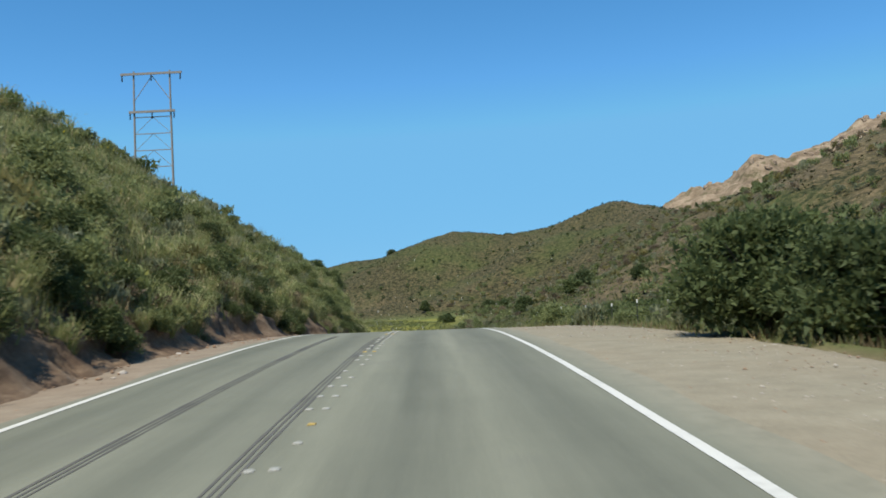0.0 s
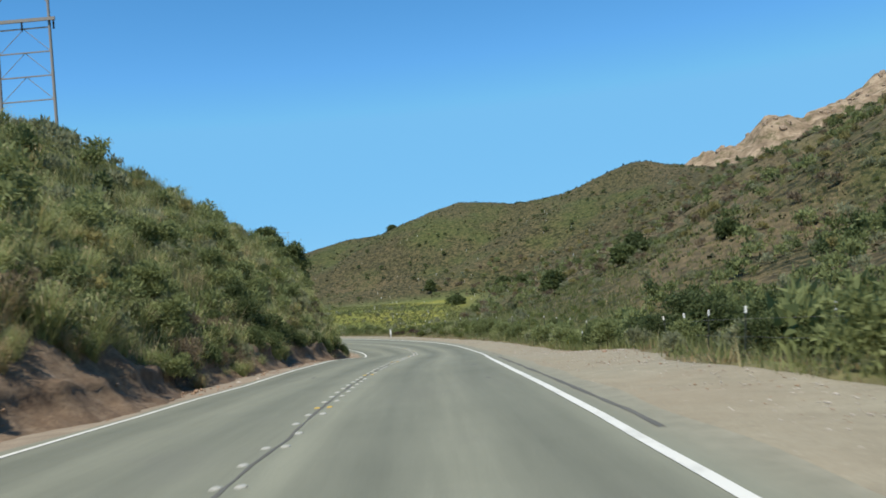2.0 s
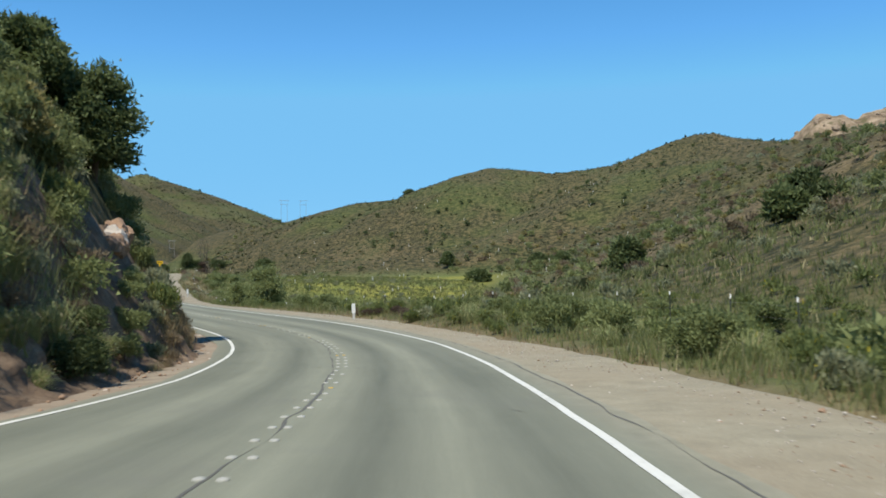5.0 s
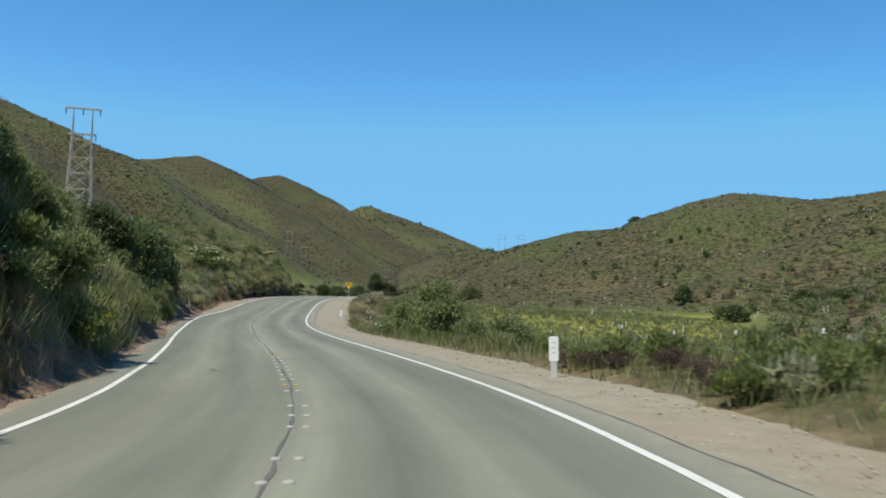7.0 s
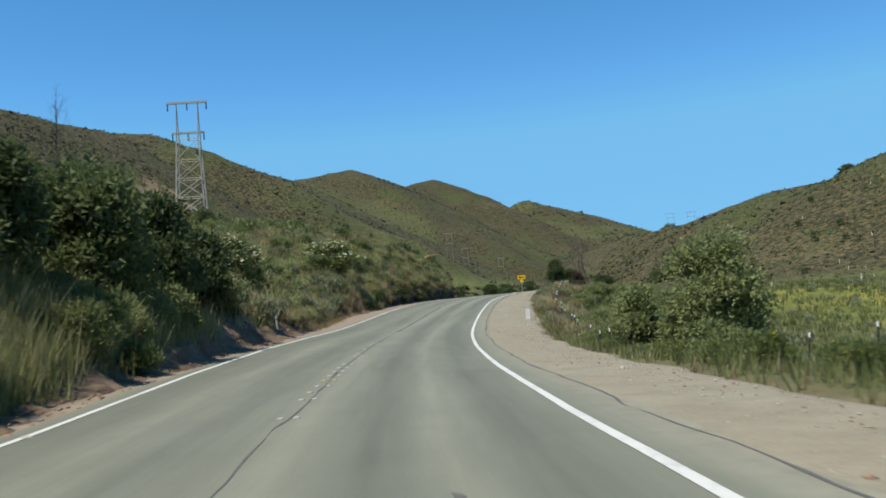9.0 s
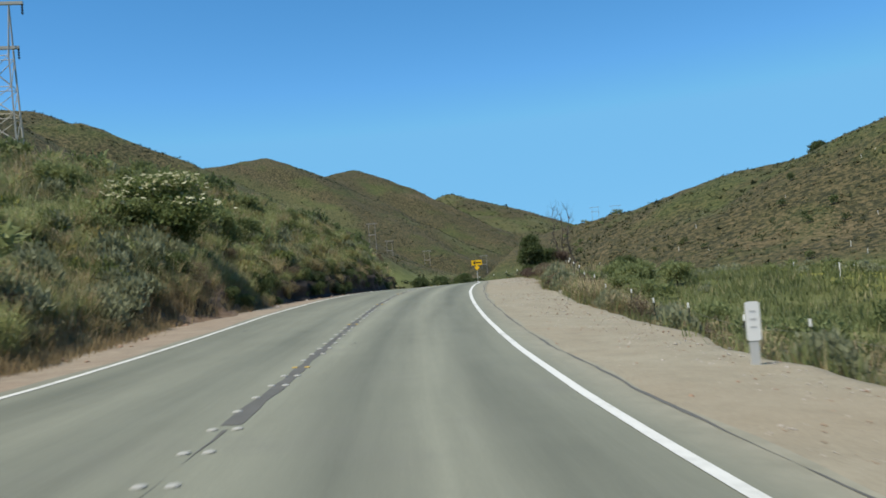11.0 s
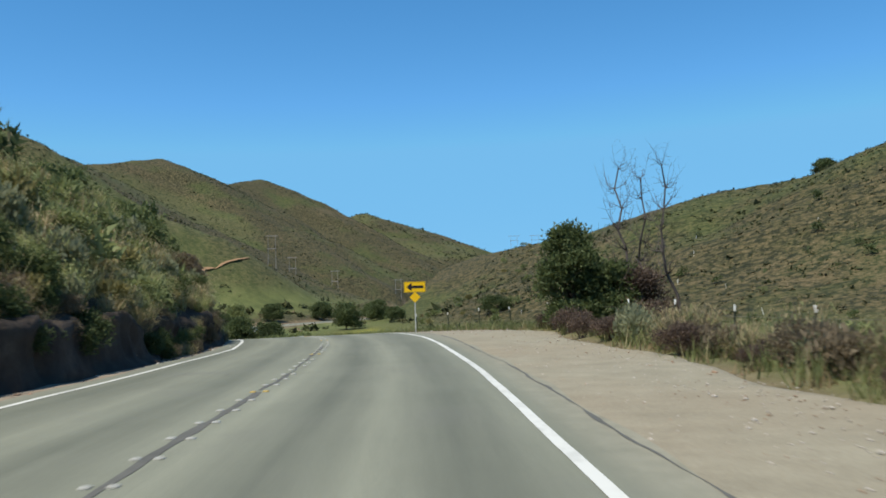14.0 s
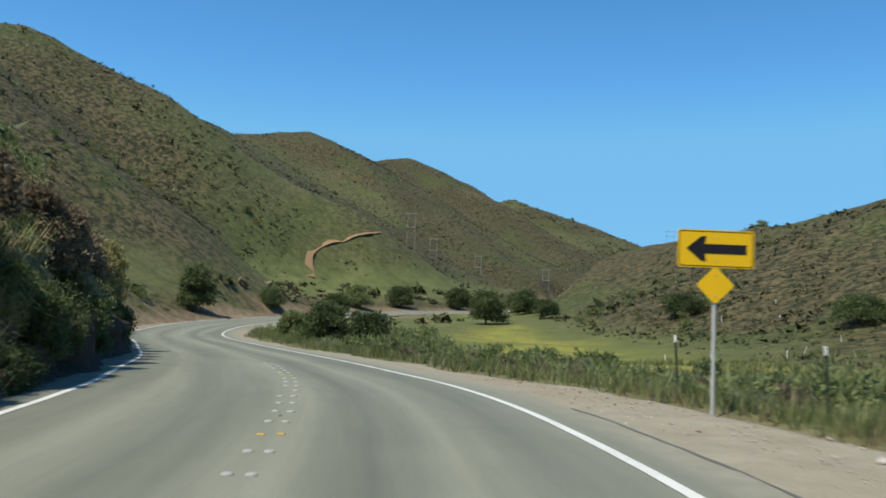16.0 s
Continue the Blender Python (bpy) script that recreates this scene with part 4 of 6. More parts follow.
def plant_roadside():
    rng = np.random.default_rng(7)
    # nearest rows, plant by plant: kind, count, from, to, nearest, farthest, side, size
    rows = [
        ("tussock_bush", 110, -6, 95, 0.7, 7, -1, (0.55, 1.15)), ("dry_plume", 24, -6, 92, 0.8, 5, -1, (0.5, 0.9)), ("dry_plume", 40, 168, 250, 0.8, 5, -1, (0.7, 1.2)), ("dry_plume", 50, 176, 262, 0.7, 1.6, -1, (0.5, 0.9)), ("dark_shrub", 20, 190, 262, 0.75, 1.7, -1, (0.35, 0.6)), ("sage_bush", 26, 200, 290, 0.6, 1.8, -1, (0.6, 1.0)), ("ochre_bush", 30, 176, 290, 0.6, 1.8, -1, (0.5, 0.9)), ("tussock_bush", 80, 170, 258, 0.9, 6, -1, (0.7, 1.2)), ("tussock_bush", 14, 120, 170, 0.8, 6, -1, (0.7, 1.2)), ("dry_plume", 34, 168, 234, 0.8, 3.2, 1, (0.7, 1.25)), ("tussock_bush", 40, 20, 165, 1.0, 6, 1, (0.4, 0.8)),
        # the dark shrubs along the rim also stand in for shaded hollows
        ("dark_shrub", 52, -6, 98, 0.4, 1.2, -1, (0.3, 0.5)), ("tussock_bush", 40, -6, 100, 0.4, 1.0, -1, (0.4, 0.75)), ("dry_plume", 32, -6, 100, 0.4, 0.9, -1, (0.35, 0.65)), ("green_shrub", 24, -6, 98, 0.5, 1.1, -1, (0.3, 0.5)),
        # dark shrubs added in the undercut foot stand in for its deep shade
        ("dry_plume", 60, 172, 262, 0.35, 0.9, -1, (0.5, 0.85)), ("tussock_bush", 40, 172, 262, 0.4, 1.0, -1, (0.5, 0.85)), ("dark_shrub", 26, 196, 272, 0.4, 1.1, -1, (0.3, 0.5)), ("dark_shrub", 60, 196, 286, 0.02, 0.35, -1, (0.28, 0.46)), ("dark_shrub", 22, 256, 292, 0.1, 0.7, -1, (0.4, 0.6)), ("sage_bush", 34, 246, 292, 0.6, 1.8, -1, (0.7, 1.1)), ("dry_plume", 44, 246, 292, 0.5, 2.0, -1, (0.7, 1.1)), ("dry_brush", 30, 198, 262, 0.02, 0.35, -1, (0.4, 0.7)), ("dry_plume", 40, 174, 262, 0.02, 0.4, -1, (0.45, 0.75)), ("dry_brush", 30, 172, 262, 0.35, 0.9, -1, (0.4, 0.8)),
        ("green_shrub", 50, -6, 110, 1.2, 6, -1, (0.5, 1.1)),
        ("dark_shrub", 34, -6, 70, 0.9, 3.2, -1, (0.35, 0.7)), ("dark_shrub", 8, -6, 110, 1.6, 8, -1, (0.4, 0.8)),
        ("sage_bush", 40, -6, 112, 1.0, 6, -1, (0.6, 1.1)), ("bright_weed", 40, -6, 112, 1.2, 6, -1, (0.6, 1.1)),
        ("dry_brush", 26, -6, 112, 0.8, 2.4, -1, (0.5, 0.95)),
        ("ochre_bush", 16, 10, 112, 1.3, 6, -1, (0.7, 1.2)),
        ("dry_plume", 20, 101, 121, 0.5, 1.0, -1, (0.25, 0.4)), ("dry_brush", 22, 99, 121, 0.45, 1.1, -1, (0.35, 0.6)), ("green_shrub", 9, 102, 111, 1.0, 2.6, -1, (0.35, 0.6)), ("sage_bush", 9, 102, 112, 0.8, 2.2, -1, (0.5, 0.8)), ("green_shrub", 14, 112, 130, 2.4, 5.5, -1, (0.5, 0.9)), ("green_shrub", 12, 152, 170, 0.9, 4, -1, (0.6, 1.0)),
        ("dark_shrub", 5, 110, 124, 3.4, 5, -1, (0.5, 0.85)),
        ("bright_weed", 60, 122, 160, 0.3, 6, -1, (0.7, 1.3)), ("dark_shrub", 12, 116, 150, 1.0, 4, -1, (0.4, 0.7)), ("green_shrub", 20, 118, 158, 0.6, 4, -1, (0.6, 1.0)),
        ("sage_bush", 16, 166, 190, 0.4, 2.2, -1, (0.8, 1.3)), ("dry_brush", 24, 112, 268, 0.7, 1.8, -1, (0.4, 0.8)),
        ("green_shrub", 30, 172, 276, 0.8, 7, -1, (0.6, 1.1)), ("bright_weed", 30, 172, 235, 0.8, 6, -1, (0.6, 1.1)),
        ("dark_shrub", 8, 200, 258, 2.5, 7, -1, (0.5, 0.9)), ("dark_shrub", 6, 258, 294, 1.6, 6, -1, (0.5, 0.8)), ("green_shrub", 22, 250, 294, 1.0, 5, -1, (0.6, 1.0)),
        ("ochre_bush", 40, 172, 266, 1.0, 6, -1, (0.7, 1.2)),
        ("sage_bush", 36, 170, 268, 1.0, 6, -1, (0.7, 1.2)),
        ("green_shrub", 40, 10, 90, 1.0, 6, 1, (0.55, 1.0)),
        ("dark_shrub", 14, 40, 84, 2.2, 7, 1, (0.5, 0.95)),
        ("sage_bush", 34, 5, 95, 0.4, 5, 1, (0.5, 1.0)),
        ("bright_weed", 90, 78, 165, 0.6, 6, 1, (0.45, 0.85)),
        ("green_shrub", 26, 92, 165, 1.5, 9, 1, (0.5, 0.9)),
        ("dry_brush", 16, 186, 232, 0.7, 2.4, 1, (0.7, 1.2)), ("rust_bush", 20, 190, 226, 0.5, 1.8, 1, (0.35, 0.6)), ("rust_bush", 16, 226, 242, 0.4, 1.8, 1, (0.5, 0.8)), ("rust_bush", 6, 118, 126, 0.6, 1.6, 1, (0.4, 0.6)),
        ("sage_bush", 26, 170, 234, 0.8, 4.5, 1, (0.6, 1.1)),
        ("green_shrub", 26, 160, 228, 2.5, 9, 1, (0.6, 1.1)),
        ("bright_weed", 56, 228, 300, 0.8, 8, 1, (0.3, 0.6)),
    ]
    for kind, n, a, b, lo, hi, side, (small, large) in rows:
        x, y, _ = sown(rng, n, a, b, lo, hi, side)
        for px, py in zip(x, y):
            if not clear(px, py):
                continue
            put_plant(kind, float(px), float(py), float(rng.uniform(small, large)), rng)
    put_plant("bright_weed", -10.3, 104.2, 1.0, rng)
    put_plant("bright_weed", -10.7, 105.1, 0.9, rng)
    # low brush below the rock outcrop
    for kind, x, y, size in (("green_shrub", -10.1, 101.2, 0.45), ("green_shrub", -10.4, 102.3, 0.42), ("green_shrub", -9.6, 100.1, 0.5), ("sage_bush", -10.7, 103.1, 0.5), ("sage_bush", -9.9, 102.1, 0.6), ("sage_bush", -9.3, 100.8, 0.6), ("dry_brush", -9.3, 102.0, 0.5), ("dry_brush", -8.9, 100.5, 0.5), ("dry_brush", -9.6, 103.0, 0.5), ("dry_plume", -8.7, 99.4, 0.4), ("green_shrub", -9.2, 98.8, 0.45), ("sage_bush", -10.9, 104.2, 0.45)):
        put_plant(kind, x, y, size, rng)
    for s, d, size in ((188.5, -6.9, 1.2), (190.2, -7.3, 1.35), (191.8, -7.1, 1.2), (193.4, -7.5, 1.4), (194.8, -7.0, 1.1)):
        p = on_road(s, d)
        put_plant("sage_bush", float(p[0]), float(p[1]), size, rng)
    # dark shrubs behind the wide gravel shoulder
    for kind, s, d, size in (("dark_shrub", 58.5, 9.3, 0.85), ("dark_shrub", 60.6, 10.3, 0.8), ("dark_shrub", 63.0, 9.1, 0.6), ("dark_shrub", 66.0, 9.0, 0.62), ("dark_shrub", 69.5, 8.7, 0.6), ("dark_shrub", 73.5, 8.6, 0.55), ("dark_shrub", 55.5, 10.6, 0.75), ("green_shrub", 53.5, 9.6, 0.8), ("dark_shrub", 49.5, 10.2, 0.7), ("green_shrub", 46.0, 9.4, 0.8), ("dark_shrub", 43.0, 10.4, 0.75), ("dark_shrub", 38.0, 10.8, 0.8), ("green_shrub", 34.0, 10.2, 0.85), ("rust_bush", 238.5, 8.0, 0.95), ("rust_bush", 240.0, 8.6, 0.8)):
        p = on_road(s, d)
        put_plant(kind, float(p[0]), float(p[1]), size, rng)
    # the rest of the banks and the verge, uncountable
    thick = [
        ("green_shrub", 240, -30, 112, 6, 36, -1, 0.45, 0.9), ("tussock_bush", 560, -12, 96, 0.6, 9.5, -1, 0.5, 1.05), ("green_shrub", 40, 97, 114, 0.9, 6, -1, 0.3, 0.6), ("sage_bush", 40, 97, 114, 0.7, 5, -1, 0.4, 0.8), ("tussock_bush", 420, -30, 114, 8, 34, -1, 0.6, 1.2), ("dry_plume", 105, -12, 92, 0.9, 8, -1, 0.4, 0.9), ("dry_plume", 260, 166, 262, 0.9, 9, -1, 0.6, 1.1), ("tussock_bush", 420, 118, 262, 0.9, 9, -1, 0.6, 1.1), ("dry_plume", 130, 168, 236, 0.8, 5, 1, 0.5, 1.0), ("green_shrub", 160, -12, 114, 1.2, 9, -1, 0.4, 0.85), ("dark_shrub", 60, -30, 112, 5, 36, -1, 0.4, 0.8), ("bright_weed", 240, -30, 114, 2, 34, -1, 0.5, 1.0),
        ("sage_bush", 500, -30, 112, 6, 38, -1, 0.6, 1.2), ("sage_bush", 220, -12, 114, 0.7, 8, -1, 0.5, 1.0), ("ochre_bush", 180, -30, 114, 1.5, 38, -1, 0.6, 1.1),
        ("dry_brush", 60, -12, 114, 0.9, 2.2, -1, 0.4, 0.8),
        ("green_shrub", 110, 112, 160, 1.2, 20, -1, 0.3, 0.6), ("green_shrub", 130, 158, 272, 1.2, 28, -1, 0.5, 1.0), ("dark_shrub", 34, 200, 276, 3.0, 28, -1, 0.5, 0.9), ("bright_weed", 220, 165, 250, 1.0, 16, -1, 0.5, 0.9), ("dark_shrub", 24, 240, 280, 1.4, 8, -1, 0.5, 0.9),
        ("ochre_bush", 150, 162, 268, 1.2, 26, -1, 0.6, 1.1), ("bright_weed", 160, 215, 262, 0.9, 8, -1, 0.6, 1.0), ("sage_bush", 260, 112, 240, 1.0, 40, -1, 0.6, 1.0), ("dry_brush", 200, 114, 270, 0.8, 2.8, -1, 0.4, 0.75),
        ("bright_weed", 260, 118, 170, 0.8, 16, -1, 0.5, 0.9), ("green_shrub", 120, 255, 340, 1.0, 20, -1, 0.4, 0.8), ("bright_weed", 260, 250, 340, 1.0, 40, -1, 0.4, 0.8),
        ("green_shrub", 240, -20, 100, 3, 30, 1, 0.5, 1.05), ("dark_shrub", 60, -20, 100, 6, 32, 1, 0.5, 1.0), ("sage_bush", 300, -20, 250, 1, 40, 1, 0.5, 1.0),
        ("sage_bush", 60, 258, 345, 3, 15, 1, 0.5, 0.9), ("green_shrub", 200, 258, 345, 3, 16, 1, 0.4, 0.8), ("dry_brush", 60, 258, 345, 3, 15, 1, 0.5, 0.9), ("tussock_bush", 40, 250, 345, 1.5, 15, 1, 0.6, 1.0), ("bright_weed", 300, 60, 165, 3, 12, 1, 0.35, 0.75), ("bright_weed", 170, 60, 330, 5, 40, 1, 0.25, 0.5), ("green_shrub", 60, 100, 330, 6, 30, 1, 0.35, 0.7), ("dry_brush", 30, 200, 234, 0.8, 4, 1, 0.5, 0.9),
    ]
    names = {"green_shrub": "green scrub covering the slope", "dark_shrub": "dark evergreen scrub covering the slope", "sage_bush": "pale sage scrub", "ochre_bush": "ochre scrub on the bank", "bright_weed": "green weeds and mustard on the verge", "dry_brush": "dry brown brush on the verge", "tussock_bush": "pale arching bushes on the slope", "dry_plume": "dry tan stalks on the slope"}
    for kind, n, a, b, lo, hi, side, small, large in thick:
        x, y, _ = sown(rng, n, a, b, lo, hi, side)
        keep = clear(x, y)
        merged(kind + "_thicket", kind, x[keep], y[keep], rng.uniform(small, large, n)[keep], rng, names[kind], hi < 10)


plant_roadside()


def dot_slopes():
    """Single shrubs spread over the near slopes of the hills."""
    rng = np.random.default_rng(29)
    for kind, n, (x0, x1, y0, y1), small, large, label in (
        ("ochre_bush", 380, (-10, 110, 50, 290), 0.7, 1.4, "ochre scrub dotting the hillside"),
        ("green_shrub", 520, (-10, 110, 50, 290), 0.6, 1.2, "green scrub dotting the hillside"),
        ("dry_brush", 600, (-10, 110, 50, 290), 0.7, 1.4, "brown scrub dotting the hillside"),
        ("dark_shrub", 420, (-60, 110, 50, 340), 0.35, 0.8, "dark scrub dotting the hillside"),
        ("sage_bush", 500, (-10, 110, 50, 290), 0.7, 1.4, "pale sage dotting the hillside"),
        ("green_shrub", 380, (-185, -75, 150, 420), 0.5, 1.1, "green scrub dotting the hillside"),
        ("ochre_bush", 320, (-185, -75, 150, 420), 0.6, 1.2, "ochre scrub dotting the hillside"),
    ):
        x, y = rng.uniform(x0, x1, n), rng.uniform(y0, y1, n)
        z, meadow, green, dirt, stone, s, d = land(x, y)
        keep = (np.abs(d) > 30) & (meadow < 0.1) & ~((x < -149) & (x > -165) & (y > 366) & (y < 404))
        merged(kind + "_slope", kind, x[keep], y[keep], rng.uniform(small, large, int(keep.sum())), rng, label, False, 0.15)


dot_slopes()


def grass(name, x, y, tall, rng, material, label, blades=8, width=0.015):
    """Tufts of grass blades in one mesh."""
    z = land(x, y)[0]
    n = len(x) * blades
    bx = np.repeat(x, blades) + rng.normal(size=n) * 0.12
    by = np.repeat(y, blades) + rng.normal(size=n) * 0.12
    bz = np.repeat(z, blades) - 0.05
    h = np.repeat(tall, blades) * rng.uniform(0.5, 1.2, n)
    a = rng.uniform(0, 2 * math.pi, n)
    w = width * rng.uniform(0.6, 1.5, n)
    lean = rng.normal(size=(n, 2)) * 0.28 * h[:, None]
    v = np.stack([np.stack([bx - np.cos(a) * w, by - np.sin(a) * w, bz], 1), np.stack([bx + np.cos(a) * w, by + np.sin(a) * w, bz], 1), np.stack([bx + lean[:, 0], by + lean[:, 1], bz + h], 1)], 1)
    me = mesh_from(name, v.reshape(-1, 3), np.arange(n * 3).reshape(n, 3), material)
    tagged(new(name, me), label, "grass", kind="stuff")


def sow_grass():
    rng = np.random.default_rng(19)
    for n, a, b, lo, hi, side, small, large, mat, label, *width in (
        (10000, -14, 112, 0.7, 12, -1, 0.35, 0.85, GRASS_GREEN, "pale green grass on the bank"),
        (6200, -10, 97, 0.9, 10, -1, 0.45, 0.95, GRASS_PALE, "pale seeding grass on the bank"),
        (3000, -14, 112, 9, 30, -1, 0.45, 0.9, GRASS_PALE, "pale seeding grass on the bank"),
        (7000, 166, 260, 0.8, 8, -1, 0.5, 1.0, GRASS_PALE, "pale seeding grass on the bank"),
        (5200, -10, 97, 1.2, 12, -1, 0.5, 1.0, GRASS_GREEN, "tall green grass on the bank"),
        (3600, 120, 240, 0.6, 9, -1, 0.4, 0.85, GRASS_PALE, "pale seeding grass on the bank"),
        (6000, -14, 112, 10, 36, -1, 0.35, 0.8, GRASS_GREEN, "green grass on the bank"),
        (1400, -8, 240, 0.9, 2.6, -1, 0.2, 0.45, GRASS_DRY, "dry grass along the bank's foot"),
        (5000, 120, 160, 0.4, 8, -1, 0.4, 0.9, GRASS_GREEN, "tall pale grass beside the bend"),
        (1600, 97, 121, 0.2, 1.2, -1, 0.18, 0.38, GRASS_DRY, "tall dry grass along the bank's foot"),
        (5000, 130, 154, 0.7, 4.5, -1, 0.6, 1.15, GRASS_PALE, "tall pale grass beside the bend"),
        (5000, 130, 154, 0.7, 4.5, -1, 0.5, 1.0, GRASS_GREEN, "tall green grass beside the bend"),
        (7000, 228, 290, 0.8, 12, 1, 0.25, 0.55, GRASS_GREEN, "tall green grass around the sign"),
        (8000, 112, 262, 0.8, 14, -1, 0.3, 0.7, GRASS_GREEN, "green grass on the bank"),
        (4000, 182, 201, 0.6, 3.0, -1, 0.5, 1.0, GRASS_PALE, "tall grey-green grass below the elder shrub"),
        (2600, 178, 199, -0.4, 0.8, -1, 0.22, 0.5, GRASS_DRY, "tan dry grass along the bank's foot"),
        (3000, 222, 262, 1.2, 7, -1, 0.5, 0.9, GRASS_GREEN, "fresh green grass on the bank"),
        (15000, 60, 320, 0.3, 14, 1, 0.25, 0.6, GRASS_GREEN, "tall green grass on the verge"),
        (13000, 100, 300, 8, 46, 1, 0.3, 0.6, GRASS_GREEN, "meadow grass", 0.04),
        (3200, -8, 100, 0.3, 9, 1, 0.25, 0.55, GRASS_GREEN, "green grass on the verge"),
        (2600, -8, 260, 0.3, 3.2, 1, 0.1, 0.3, GRASS_DRY, "dry grass along the shoulder"),
    ):
        x, y, _ = sown(rng, n, a, b, lo, hi, side)
        keep = clear(x, y)
        x, y = x[keep], y[keep]
        grass("verge_grass", x, y, rng.uniform(small, large, len(x)), rng, mat, label, 8, *(width or [0.015]))


sow_grass()


def clothe_hills():
    """Scrub of the far slopes: tens of thousands of small clumps."""
    rng = np.random.default_rng(23)
    for name, (x0, x1, y0, y1), n, size, label in (
        ("right_hill_scrub", (-190, 150, 60, 385), 105000, 0.42, "brown-green chaparral covering the hill"),
        ("left_hill_scrub", (-420, -60, 40, 800), 105000, 0.56, "olive chaparral covering the hill"),
        ("far_hill_scrub", (-560, -120, 800, 1180), 12000, 1.5, "olive chaparral covering the far hill"),
        ("valley_scrub", (-200, -50, 290, 480), 6000, 1.5, "dark riverside scrub"),
    ):
        x, y = rng.uniform(x0, x1, n), rng.uniform(y0, y1, n)
        z, meadow, green, dirt, stone, s, d = land(x, y)
        dense = 0.55 + 0.45 * rough(x, y, 26, 77, 2)
        keep = (np.abs(d) > (9 if name == "valley_scrub" else 26)) & (rng.random(n) < dense) & (meadow < rng.uniform(0.03, 0.5, n))
        if name == "valley_scrub":
            keep &= (np.hypot(x + 121.8, y - 403.1) > 7) & (np.hypot(x + 116.5, y - 329) > 5) & (np.hypot(x + 114, y - 380) > 6)
            keep &= (z < 2) & (np.abs(d) < 34) & (s > 335) & (rough(x, y, 30, 99, 2) > np.where(d < 0, -0.3, -0.05))
        for tx, ty in ((-155, 372), (-157.5, 376), (-159.3, 380), (-158.8, 385), (-157, 390), (-155, 395), (-155, 400), (-186, 391), (-191, 388.5)):
            keep &= np.hypot(x - tx, y - ty) > 2.6
        x, y, z = x[keep], y[keep], z[keep]
        m = len(x)
        scale = size * np.exp(rng.normal(size=m) * 0.38)
        tris = 26 if name == "valley_scrub" else 8
        way = rng.normal(size=(m, tris, 3))
        way /= np.linalg.norm(way, axis=2)[..., None]
        way[..., 2] = np.abs(way[..., 2])
        at = way * (scale * 0.62)[:, None, None] * rng.uniform(0.5, 1.0, (m, tris, 1)) * np.array([1, 1, 0.6])
        at += np.stack([x, y, z - 0.1], 1)[:, None]
        r = (scale * (0.2 if name == "valley_scrub" else 0.24))[:, None, None]
        v = np.stack([at + rng.normal(size=(m, tris, 3)) * r for _ in range(3)], 2)
        me = mesh_from(name, v.reshape(-1, 3), np.arange(m * tris * 3).reshape(-1, 3), SCRUB)
        tone = np.clip(0.45 + 0.25 * rng.normal(size=m) + 0.25 * rough(x, y, 40, 88, 2) + (-0.1 if "right" in name else 0.05 if "valley" in name else -0.24), 0, 1)
        give(me, "tone", np.repeat(tone, tris * 3))
        tagged(new(name, me), label, "scrub", kind="stuff")


clothe_hills()


def dirt_track(points, width):
    """A bare graded track that climbs the hill's flank."""
    p = np.array(points, float)
    for _ in range(4):
        q = np.empty((len(p) * 2 - 1, 2))
        q[::2], q[1::2] = p, (p[:-1] + p[1:]) / 2
        q[1:-1] = q[1:-1] * 0.5 + (q[:-2] + q[2:]) * 0.25
        p = q
    way = np.gradient(p, axis=0)
    way /= np.linalg.norm(way, axis=1)[:, None]
    side = np.stack([way[:, 1], -way[:, 0]], 1)
    cols = 5
    t = np.linspace(-0.5, 0.5, cols) * width
    taper = np.linspace(1.2, 0.22, len(p))[:, None, None]
    at = p[:, None] + side[:, None] * t[None, :, None] * taper
    x, y = at[..., 0].ravel(), at[..., 1].ravel()
    z = land(x, y)[0].reshape(-1, cols)
    z = z * 0.5 + z.mean(1, keepdims=True) * 0.5 + 0.14
    f = grid_faces(len(p), cols)
    tagged(new("dirt_track", mesh_from("dirt_track", np.stack([x, y, z.ravel()], 1), f[:, ::-1], TRACK, True)), "bare orange-brown dirt track on the hillside", "track", kind="structure")


dirt_track([(-154.8, 372.4), (-156.6, 375), (-158.5, 377.3), (-159.4, 379.6), (-159.2, 382.7), (-158.4, 386.9), (-156.7, 390.7), (-154.9, 396.1), (-155.0, 401)], 2.2)
dirt_track([(-185, 391.6), (-190, 389), (-195.5, 386.2)], 1.2)

# ---- signs, posts, pylons ----


def box(bm, lo, hi):
    lo, hi = Vector(lo), Vector(hi)
    m = Matrix.Translation((lo + hi) / 2) @ Matrix.Diagonal((*(hi - lo), 1))
    bmesh.ops.create_cube(bm, size=1, matrix=m)


def part(name, bm, material, parent, label="", bevel=0.0):
    if bevel:
        bmesh.ops.bevel(bm, geom=bm.edges[:], offset=bevel, segments=1, affect="EDGES")
    me = bpy.data.meshes.new(name)
    bm.to_mesh(me)
    bm.free()
    me.materials.append(material)
    return child(name, me, parent, label)


def plate(bm, outline, y0, y1):
    """An upright plate: its outline in x and z, from y0 (front) to y1."""
    front = [bm.verts.new((x, y0, z)) for x, z in outline]
    back = [bm.verts.new((x, y1, z)) for x, z in outline]
    bm.faces.new(front)
    bm.faces.new(back[::-1])
    n = len(outline)
    for k in range(n):
        bm.faces.new((front[k], back[k], back[(k + 1) % n], front[(k + 1) % n]))
    bmesh.ops.recalc_face_normals(bm, faces=bm.faces[:])


